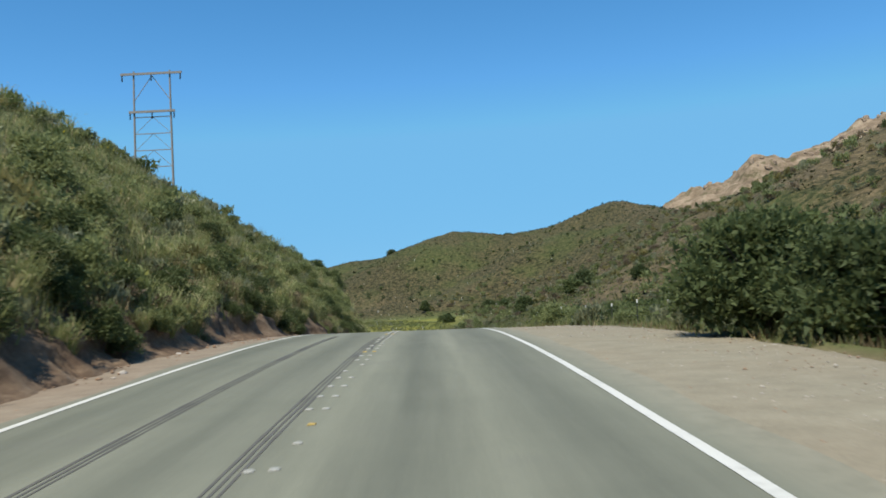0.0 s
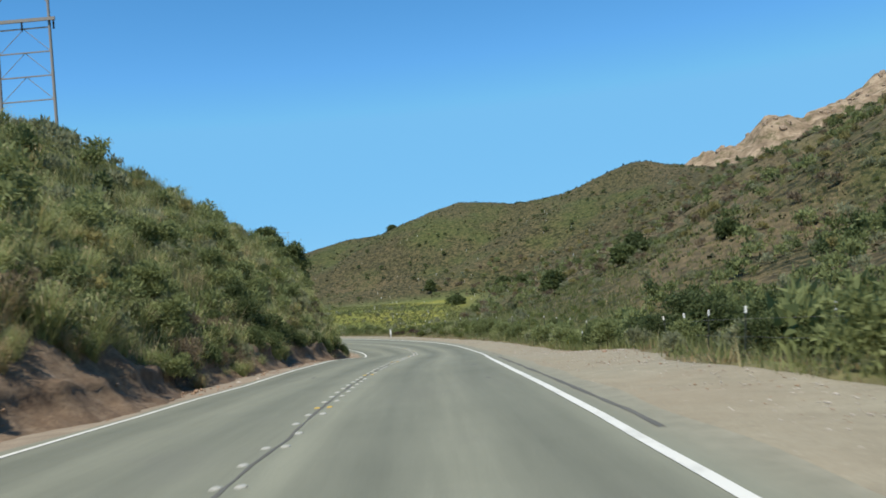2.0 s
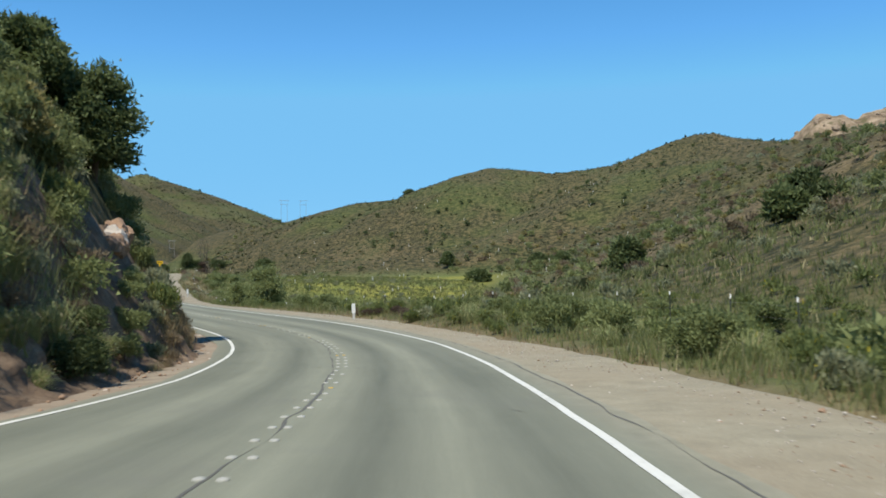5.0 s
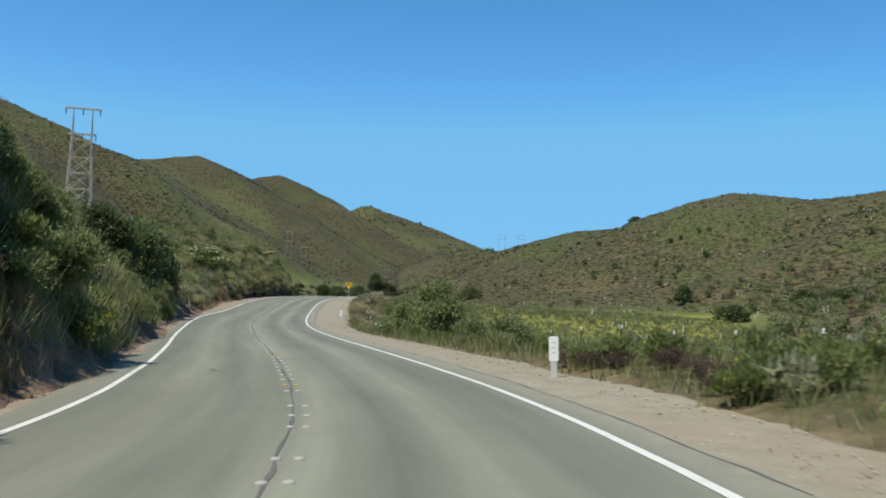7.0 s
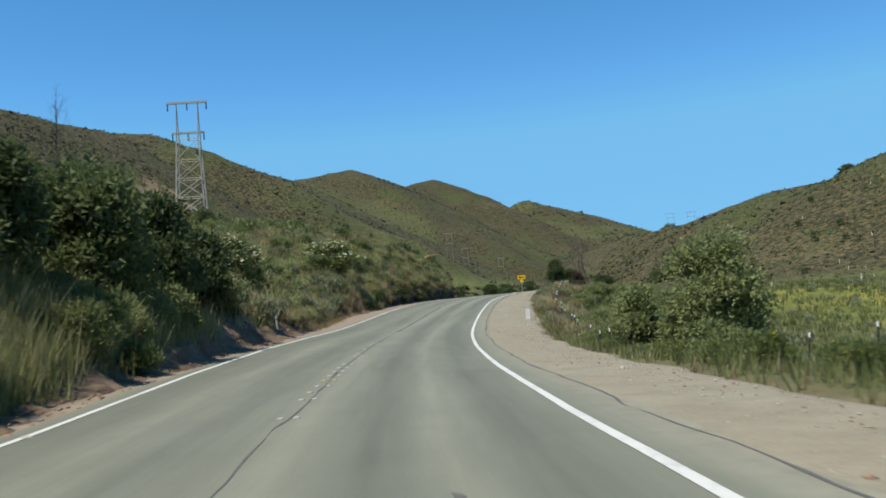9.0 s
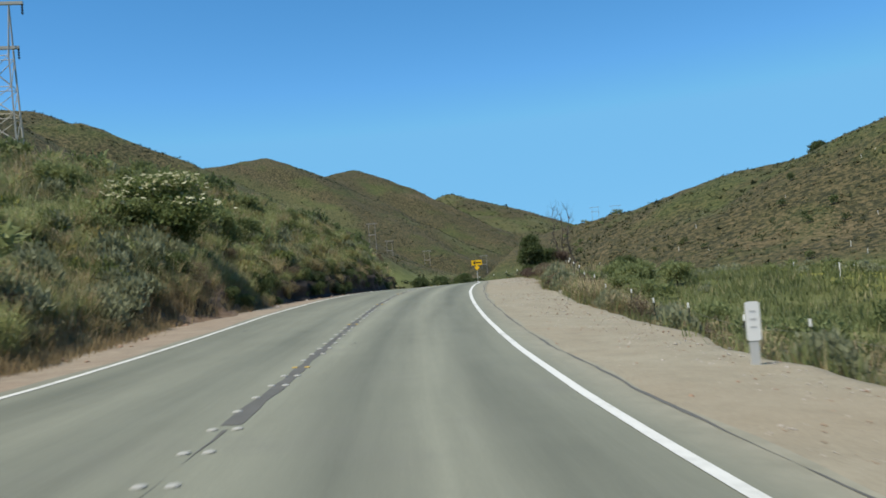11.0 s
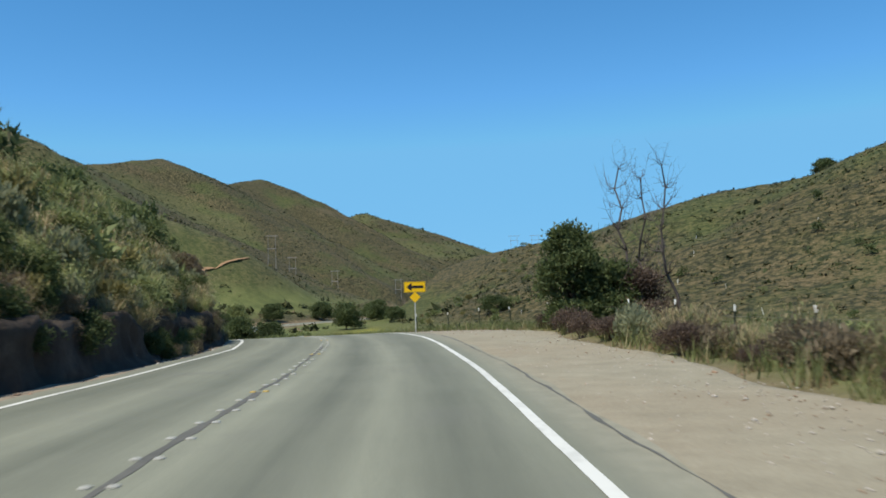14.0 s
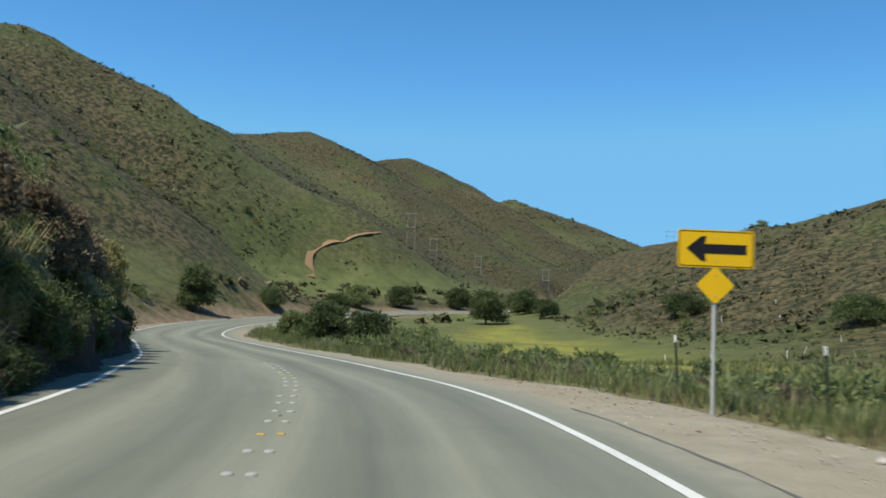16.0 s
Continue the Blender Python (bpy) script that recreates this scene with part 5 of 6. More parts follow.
def rounded(w, h, r, cx=0.0, cz=0.0):
    out = []
    for sx, sz, a0 in ((1, 1, 0), (-1, 1, 90), (-1, -1, 180), (1, -1, 270)):
        for k in range(5):
            a = radians(a0 + k * 22.5)
            out.append((cx + sx * (w / 2 - r) + r * math.cos(a), cz + sz * (h / 2 - r) + r * math.sin(a)))
    return out


def arrow_sign(x, y, z, turn):
    sign = tagged(new("arrow_sign"), "yellow road sign with black arrow above a blank yellow diamond", "road sign")
    bm = bmesh.new()
    limb(bm, (0, 0.03, -0.3), (0, 0.03, 2.55), 0.028, 0.028, 8)
    part("post", bm, GALVANISED, sign, "galvanised steel post")
    bm = bmesh.new()
    plate(bm, rounded(1.12, 0.55, 0.045, 0, 2.305), -0.004, 0.0)
    panel = part("arrow_panel", bm, SIGN_YELLOW, sign, "yellow rectangular panel")
    bm = bmesh.new()
    outer, inner = rounded(1.085, 0.515, 0.04, 0, 2.305), rounded(1.063, 0.493, 0.035, 0, 2.305)
    a = [bm.verts.new((px, -0.0065, pz)) for px, pz in outer]
    b = [bm.verts.new((px, -0.0065, pz)) for px, pz in inner]
    for k in range(len(a)):
        bm.faces.new((a[k], a[(k + 1) % len(a)], b[(k + 1) % len(a)], b[k]))
    part("border", bm, SIGN_BLACK, panel, "thin black border")
    bm = bmesh.new()
    head = [(-0.47, 0), (-0.24, 0.19), (-0.155, 0.2), (-0.18, 0.075), (0.49, 0.075), (0.49, -0.075), (-0.18, -0.075), (-0.155, -0.2), (-0.24, -0.19)]
    plate(bm, [(px * 0.92, pz * 0.92 + 2.305) for px, pz in head], -0.008, -0.0055)
    part("arrow", bm, SIGN_BLACK, panel, "black arrow")
    bm = bmesh.new()
    r, c = 0.28, 1.777
    tip = r * 0.93
    plate(bm, [(tip, c - 0.02), (tip, c + 0.02), (0.02, c + tip), (-0.02, c + tip), (-tip, c + 0.02), (-tip, c - 0.02), (-0.02, c - tip), (0.02, c - tip)], -0.004, 0.0)
    part("diamond_panel", bm, SIGN_YELLOW, sign, "blank yellow diamond panel")
    for pz in (2.47, 2.13, 1.93, 1.62):
        bm = bmesh.new()
        limb(bm, (0, 0.005, pz), (0, -0.012, pz), 0.011, 0.009, 6)
        part("bolt", bm, GALVANISED, sign)
    sign.matrix_basis = pose(x, y, z, 0, 0, turn)


arrow_sign(-61.36, 244.72, -2.12, 27)


def marker_post(tall, width, plate_h, label):
    post = tagged(new("marker_post"), label, "marker post", group="road marker posts")
    bm = bmesh.new()
    box(bm, (-width * 0.32, 0, -0.3), (width * 0.32, 0.018, tall - plate_h * 0.4))
    part("stake", bm, GALVANISED, post, "narrow metal stake")
    bm = bmesh.new()
    plate(bm, rounded(width, plate_h, width * 0.2, 0, tall - plate_h / 2), -0.006, -0.001)
    paddle = part("paddle", bm, WHITE_PLASTIC, post, "white reflective paddle")
    for row in range(3):
        bm = bmesh.new()
        z = tall - plate_h * (0.25 + 0.2 * row)
        box(bm, (-width * 0.22, -0.0085, z - 0.012), (width * 0.22, -0.0062, z + 0.012))
        part("dark_bar", bm, GALVANISED, paddle)
    return post


POST_LABEL = "white paddle marker post on the road shoulder"
for k, (x, y, turn, tall) in enumerate(((-7.07, 123.45, 14, 0.8), (-31.2, 169.9, 25, 0.8))):
    marker_post(tall, 0.19, 0.5, POST_LABEL).matrix_basis = pose(x, y, height(x, y) + 0.17, 0, 3 * k - 2, turn)
for x, y, turn in ((-38.9, 160.6, 205),):
    marker_post(0.9, 0.11, 0.45, "thin pale marker post at the bank's foot").matrix_basis = pose(x, y, height(x, y) + 0.1, 0, 5, turn)


def t_post():
    post = tagged(new("fence_post"), "dark steel fence post with a white painted tip", "fence post", group="wire fence posts")
    bm = bmesh.new()
    box(bm, (-0.022, -0.004, -0.4), (0.022, 0.004, 1.18))
    box(bm, (-0.004, -0.03, -0.4), (0.004, -0.004, 1.18))
    part("shaft", bm, POST_GREEN, post)
    bm = bmesh.new()
    box(bm, (-0.022, -0.02, 1.16), (0.022, 0.005, 1.3))
    part("tip", bm, WHITE_PLASTIC, post, "white painted tip", 0.004)
    return post


def build_fence():
    r = random.Random(3)
    first = t_post()
    used = False
    for a, b in ((-4, 92), (92, 165), (165, 262)):
        s = a
        while s < b:
            beyond = np.interp(s, SHOULDER_AT, SHOULDER_TO) + (1.6 if s < 92 else 5.5 if s < 165 else 2.2)
            if 92 <= s < 165:
                beyond += 1.5 * math.sin((s - 92) / 73 * math.pi)
            p = on_road(s, beyond)
            m = pose(p[0], p[1], height(p[0], p[1]) + r.uniform(-0.1, 0.05) - (0.28 if s < 92 else 0.0), r.gauss(0, 3), r.gauss(0, 3), r.uniform(-25, 25))
            if used:
                copy_thing(first, m)
            else:
                first.matrix_basis = m
                used = True
            FENCE_TOPS.append((s, p[0], p[1], m.translation.z))
            s += 3.6
    fence = tagged(new("fence_wire"), "slack rusty wire strands of a roadside fence", "fence wire")
    for h in (0.35, 0.7, 1.05):
        bm = bmesh.new()
        for (_, x0, y0, z0), (_, x1, y1, z1) in zip(FENCE_TOPS, FENCE_TOPS[1:]):
            if math.hypot(x1 - x0, y1 - y0) < 8:
                limb(bm, (x0, y0, z0 + h), (x1, y1, z1 + h), 0.003, 0.003, 3)
        part("strand", bm, WIRE, fence)


FENCE_TOPS = []
build_fence()


def stakes():
    """White stakes scattered over the meadow and the lower slopes."""
    r = np.random.default_rng(31)
    bm = bmesh.new()
    box(bm, (-0.07, -0.05, 0), (0.07, 0.05, 1.15))
    me = bpy.data.meshes.new("stake")
    bm.to_mesh(me)
    bm.free()
    me.materials.append(WHITE_PLASTIC)
    for k in range(130):
        x, y = r.uniform(-75, 45), r.uniform(185, 345)
        z, meadow, green, dirt, stone, s, d = (v[0] for v in land(np.array([x]), np.array([y])))
        if d < 18 or z > 22:
            continue
        ob = tagged(new("plant_stake", me), "small white stake standing in the meadow grass", "stake", group="white meadow stakes")
        ob.matrix_basis = pose(x, y, z - 0.1, r.normal() * 5, r.normal() * 5, r.uniform(0, 180)) @ Matrix.Diagonal((0.36, 0.36, r.uniform(0.45, 0.85), 1))


stakes()


def pole_pylon(x, y, z, turn, tall, gap, label, thick=0.17, braced=True):
    """Two tall wooden poles with crossarms and braces."""
    thing = tagged(new("power_pylon"), label, "power pylon", group="power pylons")
    for sx in (-1, 1):
        bm = bmesh.new()
        limb(bm, (sx * gap / 2 * 1.06, 0, -1.5), (sx * gap / 2, 0, tall), thick, thick * 0.65, 8)
        part("pole", bm, POLE_WOOD, thing, "tall weathered wooden pole")
    for h, half in ((tall - 0.4, gap * 0.85), (tall - 5.2, gap * 0.64)):
        bm = bmesh.new()
        box(bm, (-half, -0.3, h - 0.14), (half, -0.16, h + 0.14))
        arm = part("crossarm", bm, POLE_WOOD, thing)
        for ix in (-half * 0.95, 0, half * 0.95):
            bm = bmesh.new()
            for k in range(4):
                limb(bm, (ix, -0.23, h - 0.16 - k * 0.2), (ix, -0.23, h - 0.32 - k * 0.2), 0.11, 0.05, 7)
            part("insulator", bm, INSULATOR, arm)
    if not braced:
        thing.matrix_basis = pose(x, y, z, 0, 0, turn)
        return
    for h in (tall * 0.72, tall * 0.62, tall * 0.52, tall * 0.42, tall * 0.32, tall * 0.2):
        bm = bmesh.new()
        box(bm, (-gap / 2, -0.05, h - 0.05), (gap / 2, 0.05, h + 0.05))
        part("girt", bm, POLE_WOOD, thing)
    for lo, hi in ((0.62, 0.72), (0.52, 0.62), (0.42, 0.52), (0.2, 0.32)):
        for sx in (-1, 1):
            bm = bmesh.new()
            limb(bm, (sx * gap / 2, 0.05, tall * lo), (0, 0.05, tall * hi), 0.03, 0.03, 5)
            part("brace", bm, POLE_WOOD, thing)
    for sx in (-1, 1):
        bm = bmesh.new()
        limb(bm, (sx * gap / 2, 0.05, tall * 0.82), (0, 0.05, tall - 0.6), 0.05, 0.05, 5)
        part("brace", bm, POLE_WOOD, thing)
    thing.matrix_basis = pose(x, y, z, 0, 0, turn)


def lattice_pylon(x, y, z, turn, tall, gap, label):
    """A pale steel tower on four legs with a waist crossarm and a top beam."""
    thing = tagged(new("power_pylon"), label, "power pylon", group="power pylons")
    w0, w1 = gap * 0.64, gap * 0.44
    deep = gap * 0.35
    bay = [0.0, 0.14, 0.28, 0.42, 0.56, 0.72]

    def corner(sx, sy, f):
        w = w0 + (w1 - w0) * min(f / 0.72, 1)
        return (sx * w, sy * deep * (1 - 0.5 * f), tall * f)

    for sx in (-1, 1):
        for sy in (-1, 1):
            bm = bmesh.new()
            limb(bm, (corner(sx, sy, 0)[0], corner(sx, sy, 0)[1], -1.5), corner(sx, sy, 0.72), 0.095, 0.075, 4)
            limb(bm, corner(sx, sy, 0.72), (sx * w1, 0, tall), 0.075, 0.06, 4)
            part("leg", bm, STEEL_LATTICE, thing)
    for lo, hi in zip(bay, bay[1:]):
        ends = []
        for sy in (-1, 1):
            ends += [(corner(-1, sy, lo), corner(1, sy, hi)), (corner(1, sy, lo), corner(-1, sy, hi)), (corner(-1, sy, hi), corner(1, sy, hi))]
        for sx in (-1, 1):
            ends.append((corner(sx, -1, lo), corner(sx, 1, hi)))
        for a, b in ends:
            bm = bmesh.new()
            limb(bm, a, b, 0.036, 0.036, 4)
            part("brace", bm, STEEL_LATTICE, thing)
    for h, half in ((tall * 0.77, gap * 0.66), (tall, gap * 0.82)):
        bm = bmesh.new()
        box(bm, (-half, -0.12, h - 0.12), (half, 0.12, h + 0.12))
        arm = part("crossarm", bm, STEEL_LATTICE, thing)
        for ix in (-half * 0.97, 0, half * 0.97):
            bm = bmesh.new()
            for k in range(4):
                limb(bm, (ix, 0, h - 0.14 - k * 0.22), (ix, 0, h - 0.3 - k * 0.22), 0.11, 0.05, 7)
            part("insulator", bm, INSULATOR, arm)
    thing.matrix_basis = pose(x, y, z, 0, 0, turn)


WOODEN = "tall wooden twin-pole power pylon on the hilltop"
pole_pylon(-35.2, 107.0, height(-35.2, 107.0), 0, 31.9 - height(-35.2, 107.0), 4.5, WOODEN)
lattice_pylon(-89.0, 210.0, height(-89.0, 210.0), 30, 23.6 - height(-89.0, 210.0), 2.9, "pale steel lattice power pylon on the hillside")
for x, y, tall in ((-198, 498, 31.2 - height(-198, 498)), (-217, 555, 26.5 - height(-217, 555)), (-208.9, 583.4, 8.5), (-187.6, 613.3, 8.5)):
    pole_pylon(x, y, height(x, y) - 0.5, 20, max(tall, 8.0), 2.7, "distant twin-pole power pylon in the valley", 0.11, False)

for x, y in ((-227.3, 1119.6), (-206.0, 1128.0)):
    pole_pylon(x, y, height(x, y) - 0.5, 10, 82.0 - height(x, y), 7.0, "distant twin-pole power pylon on the skyline", 0.17, False)

# ---- trees ----


def tree(name, x, y, tall, spread, rng, leaves, wood, label, trunk=0.32, count=8200, size=0.115, lift=0.0):
    thing = tagged(new(name), label, "tree")
    bm = bmesh.new()
    fork = tall * trunk
    r0 = tall * 0.028
    limb(bm, (0, 0, -0.4), (0.1, 0.05, fork), r0 * 1.2, r0 * 0.85, 9)
    blobs = []
    for k in range(9):
        a = k * 2.4 + rng.uniform(-0.4, 0.4)
        far = spread * rng.uniform(0.25, 0.8)
        top = (far * math.cos(a), far * math.sin(a), tall * rng.uniform(0.5 if trunk > 0.25 else 0.26, 0.88))
        mid = (top[0] * 0.45, top[1] * 0.45, fork + (top[2] - fork) * 0.55)
        limb(bm, (0.1, 0.05, fork * 0.95), mid, r0 * 0.55, r0 * 0.35, 6)
        limb(bm, mid, top, r0 * 0.35, r0 * 0.12, 6)
        r = spread * rng.uniform(0.28, 0.5)
        if trunk < 0.25:
            # a rounded mass of lumps down to the ground
            r *= 0.95
            for up, out in ((rng.uniform(0.62, 0.8), rng.uniform(0.1, 0.42)), (rng.uniform(0.36, 0.6), rng.uniform(0.4, 0.66)), (rng.uniform(0.14, 0.34), rng.uniform(0.4, 0.68))):
                b = a + rng.uniform(-0.5, 0.5)
                blobs.append((out * spread * math.cos(b), out * spread * math.sin(b), up * tall, r, r, min(r * 0.9, tall * 0.22)))
            continue
        blobs.append((*top, r, r, r * rng.uniform(0.55, 0.8)))
        for _ in range(2):
            q = (top[0] + rng.normal() * r * 0.7, top[1] + rng.normal() * r * 0.7, top[2] + rng.normal() * r * 0.5)
            blobs.append((*q, r * 0.55, r * 0.55, r * 0.4))
    part("trunk", bm, wood, thing, "forked trunk with limbs")
    v, f = leaf_cloud(rng, blobs, int(count * 1.7), size * 0.78, 2.0, 0.1, 0.3, True)
    child("crown", mesh_from(name + "_crown", v, f, leaves), thing, "uneven leafy crown")
    thing.matrix_basis = pose(x, y, height(x, y) - 0.1 + lift)
    return thing


def elder(x, y, tall, spread, rng):
    """A round elder: leafy mass with flat flower heads over its sunny upper part."""
    thing = tree("elder_tree", x, y, tall, spread, rng, LEAF_ELDER, BARK, "round elder shrub covered in cream flower heads", 0.2, 9500, 0.085)
    leafy = next(c for c in thing.children if c.name.startswith("crown"))
    crown = np.array([v.co for v in leafy.data.vertices])[::3]
    out = np.hypot(crown[:, 0], crown[:, 1]) / spread + crown[:, 2] / tall
    heads = crown[(out > 1.05) & (crown[:, 2] > tall * 0.42)]
    heads = heads[rng.permutation(len(heads))[: int(240 * spread)]]
    a = np.arange(7) * 2 * math.pi / 7
    verts, faces = [], []
    for h in heads:
        r = rng.uniform(0.055, 0.115)
        tilt = rng.normal(size=2) * 0.35
        ring = np.stack([r * np.cos(a), r * np.sin(a), r * (np.cos(a) * tilt[0] + np.sin(a) * tilt[1])], 1) * rng.uniform(0.8, 1.15, (7, 1))
        n = len(verts)
        verts += list(h + ring + np.array([0, 0, 0.03])) + [h + np.array([0, 0, 0.03 + r * 0.3])]
        faces += [(n + k, n + (k + 1) % 7, n + 7) for k in range(7)]
    child("blossom", mesh_from("elder_blossom", np.array(verts), np.array(faces), BLOSSOM), thing, "flat cream flower heads")


def grow_trees():
    rng = np.random.default_rng(43)
    dark = "dark green bushy tree"
    # on the bluff's nose beside the bend
    for s, d, tall, spread in ((109.5, -9.6, 3.0, 1.5), (113, -9.6, 3.3, 1.6), (116.5, -9.5, 3.1, 1.6), (120, -9.2, 2.7, 1.5)):
        p = on_road(s, d)
        tree("bank_tree", p[0], p[1], tall, spread, rng, LEAF_DARK, BARK, dark + " on the bluff above the bend", 0.18)
    tree("bank_tree", -13.9, 107.7, 6.0 - height(-13.9, 107.7), 1.8, rng, LEAF_DARK, BARK, dark + " on the bluff above the bend", 0.22)
    for s, tall in ((247.5, 2.0), (250.5, 2.2), (253.5, 2.3), (256.5, 2.3), (259.5, 2.3), (262.5, 2.4), (265.5, 2.5), (268.5, 2.5), (271, 2.5), (274, 2.5), (277, 2.6), (280, 2.6), (283, 2.6), (286, 2.4), (289, 2.0)):
        p = on_road(s, -np.interp(s, TOE_AT, TOE_TO) - (1.5 if s < 261 else 0.9))
        tree("bank_tree", p[0], p[1], tall * 0.8, 0.95, rng, (LEAF_DRY, LEAF_SAGE, LEAF_GOLD)[int(s * 2) % 3], BARK, "brushy olive and brown tall bush above the cut bank", 0.15, 5000, 0.075)
    # large shrubs below the second bend
    for s, d, tall, spread in ((151.0, -7.4, 3.6, 1.8), (154.7, -6.7, 4.0, 2.1), (158.9, -6.5, 3.5, 2.0), (162.9, -6.4, 2.9, 1.75)):
        p = on_road(s, d)
        tree("roadside_tree", p[0], p[1], tall, spread, rng, LEAF_DARK, BARK, dark + " shading the shoulder", 0.22)
    for s, d, tall, spread in ((176.0, -8.8, 2.6, 2.0), (197.5, -8.4, 2.2, 1.5)):
        p = on_road(s, d)
        elder(p[0], p[1], tall, spread, rng)
    elder(-53.2, 184.7, 2.6 - height(-53.2, 184.7), 2.9, rng)
    # right of the road
    for s, d, tall, spread in ((19.5, 8.9, 3.0, 2.3), (22.5, 11.2, 3.3, 2.3), (16.4, 9.9, 2.6, 2.0), (13.2, 10.9, 2.4, 1.9)):
        p = on_road(s, d)
        tree("verge_tree", p[0], p[1], tall, spread, rng, LEAF_DARK, BARK, dark + " beside the gravel shoulder", 0.15)
    for x, y, top, spread in ((-21.6, 163.4, -0.2, 2.3), (-22.6, 166.5, -1.7, 1.6), (-25.4, 168.0, -2.2, 1.4)):
        tree("verge_tree", x, y, top - height(x, y), spread, rng, LEAF_DARK if top > 0 else LEAF_MID, BARK, "round green bushy tree on the verge", 0.15)
    tree("oak_tree", -51.7, 231.7, 4.0, 1.45, rng, LEAF_DARK, BARK, dark + " at the foot of dead trunks", 0.18, 8000, 0.085)
    tree("oak_tree", -50.5, 232.3, 3.1, 1.5, rng, LEAF_DARK, BARK, dark + " at the foot of dead trunks", 0.18, 6000, 0.085)
    tree("dry_thicket", -49.3, 232.6, 3.3, 1.35, rng, LEAF_RUST, DEAD_WOOD, "dry brown thicket among the dead trunks", 0.15, 6000, 0.06)
    tree("oak_tree", 15.6, 171.2, 3.8, 2.1, rng, LEAF_DARK, BARK, "dark round oak at the foot of the hill", 0.2, 2500, 0.3)
    for x, y, tall, spread in ((27.1, 365.7, 2.6, 2.4), (-22.4, 376.8, 3.0, 2.6), (79.3, 207.9, 2.6, 2.4), (90, 215, 3.2, 3.2), (-6.7, 277.8, 4.2, 1.7), (0.0, 222.8, 2.1, 2.3), (16.8, 250.5, 2.3, 1.9), (12.9, 262.4, 2.3, 2.2), (20.4, 137.6, 2.6, 1.7), (22.3, 139.8, 2.9, 1.8), (26.0, 115.6, 1.5, 1.1)):
        tree("hill_oak", x, y, tall, spread, rng, LEAF_DARK, BARK, "small dark evergreen oak standing on the hill", 0.12, 1500, 0.3)
    # beyond the last bend
    for x, y, tall, spread, mat in ((-126.8, 308.9, 5.8, 2.4, LEAF_DARK), (-132.3, 330.4, 3.3, 2.3, LEAF_DARK), (-93.2, 283.8, 3.2, 2.2, LEAF_DARK), (-90.4, 285.0, 2.9, 2.0, LEAF_DARK), (-96.4, 284.6, 2.4, 1.5, LEAF_MID), (-107.6, 348.3, 5, 3.3, LEAF_DARK), (-110.5, 373, 4.2, 3.0, LEAF_DARK), (-114.5, 380, 4.0, 2.6, LEAF_DARK), (-105, 368, 2.6, 2.4, LEAF_DARK), (-131.5, 346, 3.4, 2.4, LEAF_DARK), (-134, 356, 3.8, 2.6, LEAF_MID), (-132, 368, 3.8, 2.6, LEAF_DARK), (-128, 384, 4.2, 3.0, LEAF_DARK), (-78.6, 341.8, 3.0, 3.4, LEAF_DARK), (-58.8, 319.2, 2.9, 3.2, LEAF_DARK)):
        tree("valley_tree", x, y, tall, spread, rng, mat, BARK, "dark green bushy tree on the valley floor", 0.15, 4600, 0.13 if tall < 3.6 else 0.19)


grow_trees()


def dead_tree(x, y, tall, seed):
    rng = np.random.default_rng(seed)
    thing = tagged(new("dead_tree"), "bare burnt dead tree with crooked branches", "dead tree", group="dead trees")
    bm = bmesh.new()
    boughs = bmesh.new()
    at, r = Vector((0, 0, -0.3)), tall * 0.014
    for k in range(9):
        nxt = at + Vector((rng.normal() * 0.16, rng.normal() * 0.16, tall / 8.6))
        limb(bm, at, nxt, r, r * 0.86, 7)
        if k > 2:
            for _ in range(4):
                a = rng.uniform(0, 2 * math.pi)
                reach = tall * rng.uniform(0.07, 0.22) * (1.25 - k / 10)
                p0 = nxt
                rr = r * 0.5
                for j in range(4):
                    p1 = p0 + Vector((math.cos(a) * reach / 3.2, math.sin(a) * reach / 3.2, rng.normal() * 0.1 + 0.05 + 0.1 * j))
                    limb(boughs, p0, p1, rr, rr * 0.7, 5)
                    for _ in range(2):
                        q = p1 + Vector((rng.normal() * 0.2, rng.normal() * 0.2, rng.uniform(-0.1, 0.4)))
                        limb(boughs, p1, q, rr * 0.5, rr * 0.2, 4)
                    p0, rr = p1, rr * 0.7
                    a += rng.normal() * 0.4
        at, r = nxt, r * 0.86
    part("trunk", bm, DEAD_WOOD, thing, "crooked bare trunk")
    part("crown", boughs, DEAD_WOOD, thing, "bare twisted branches")
    thing.matrix_basis = pose(x, y, height(x, y))


for x, y, tall, seed in ((-50.0, 233.75, 6.6, 1), (-49.4, 234.3, 6.2, 2), (-48.45, 233.6, 6.5, 3), (float(on_road(163, -10.8)[0]), float(on_road(163, -10.8)[1]), 5.2, 4), (float(on_road(238, -9.5)[0]), float(on_road(238, -9.5)[1]), 1.9, 5)):
    dead_tree(x, y, tall, seed)

# ---- rocks, the far car ----


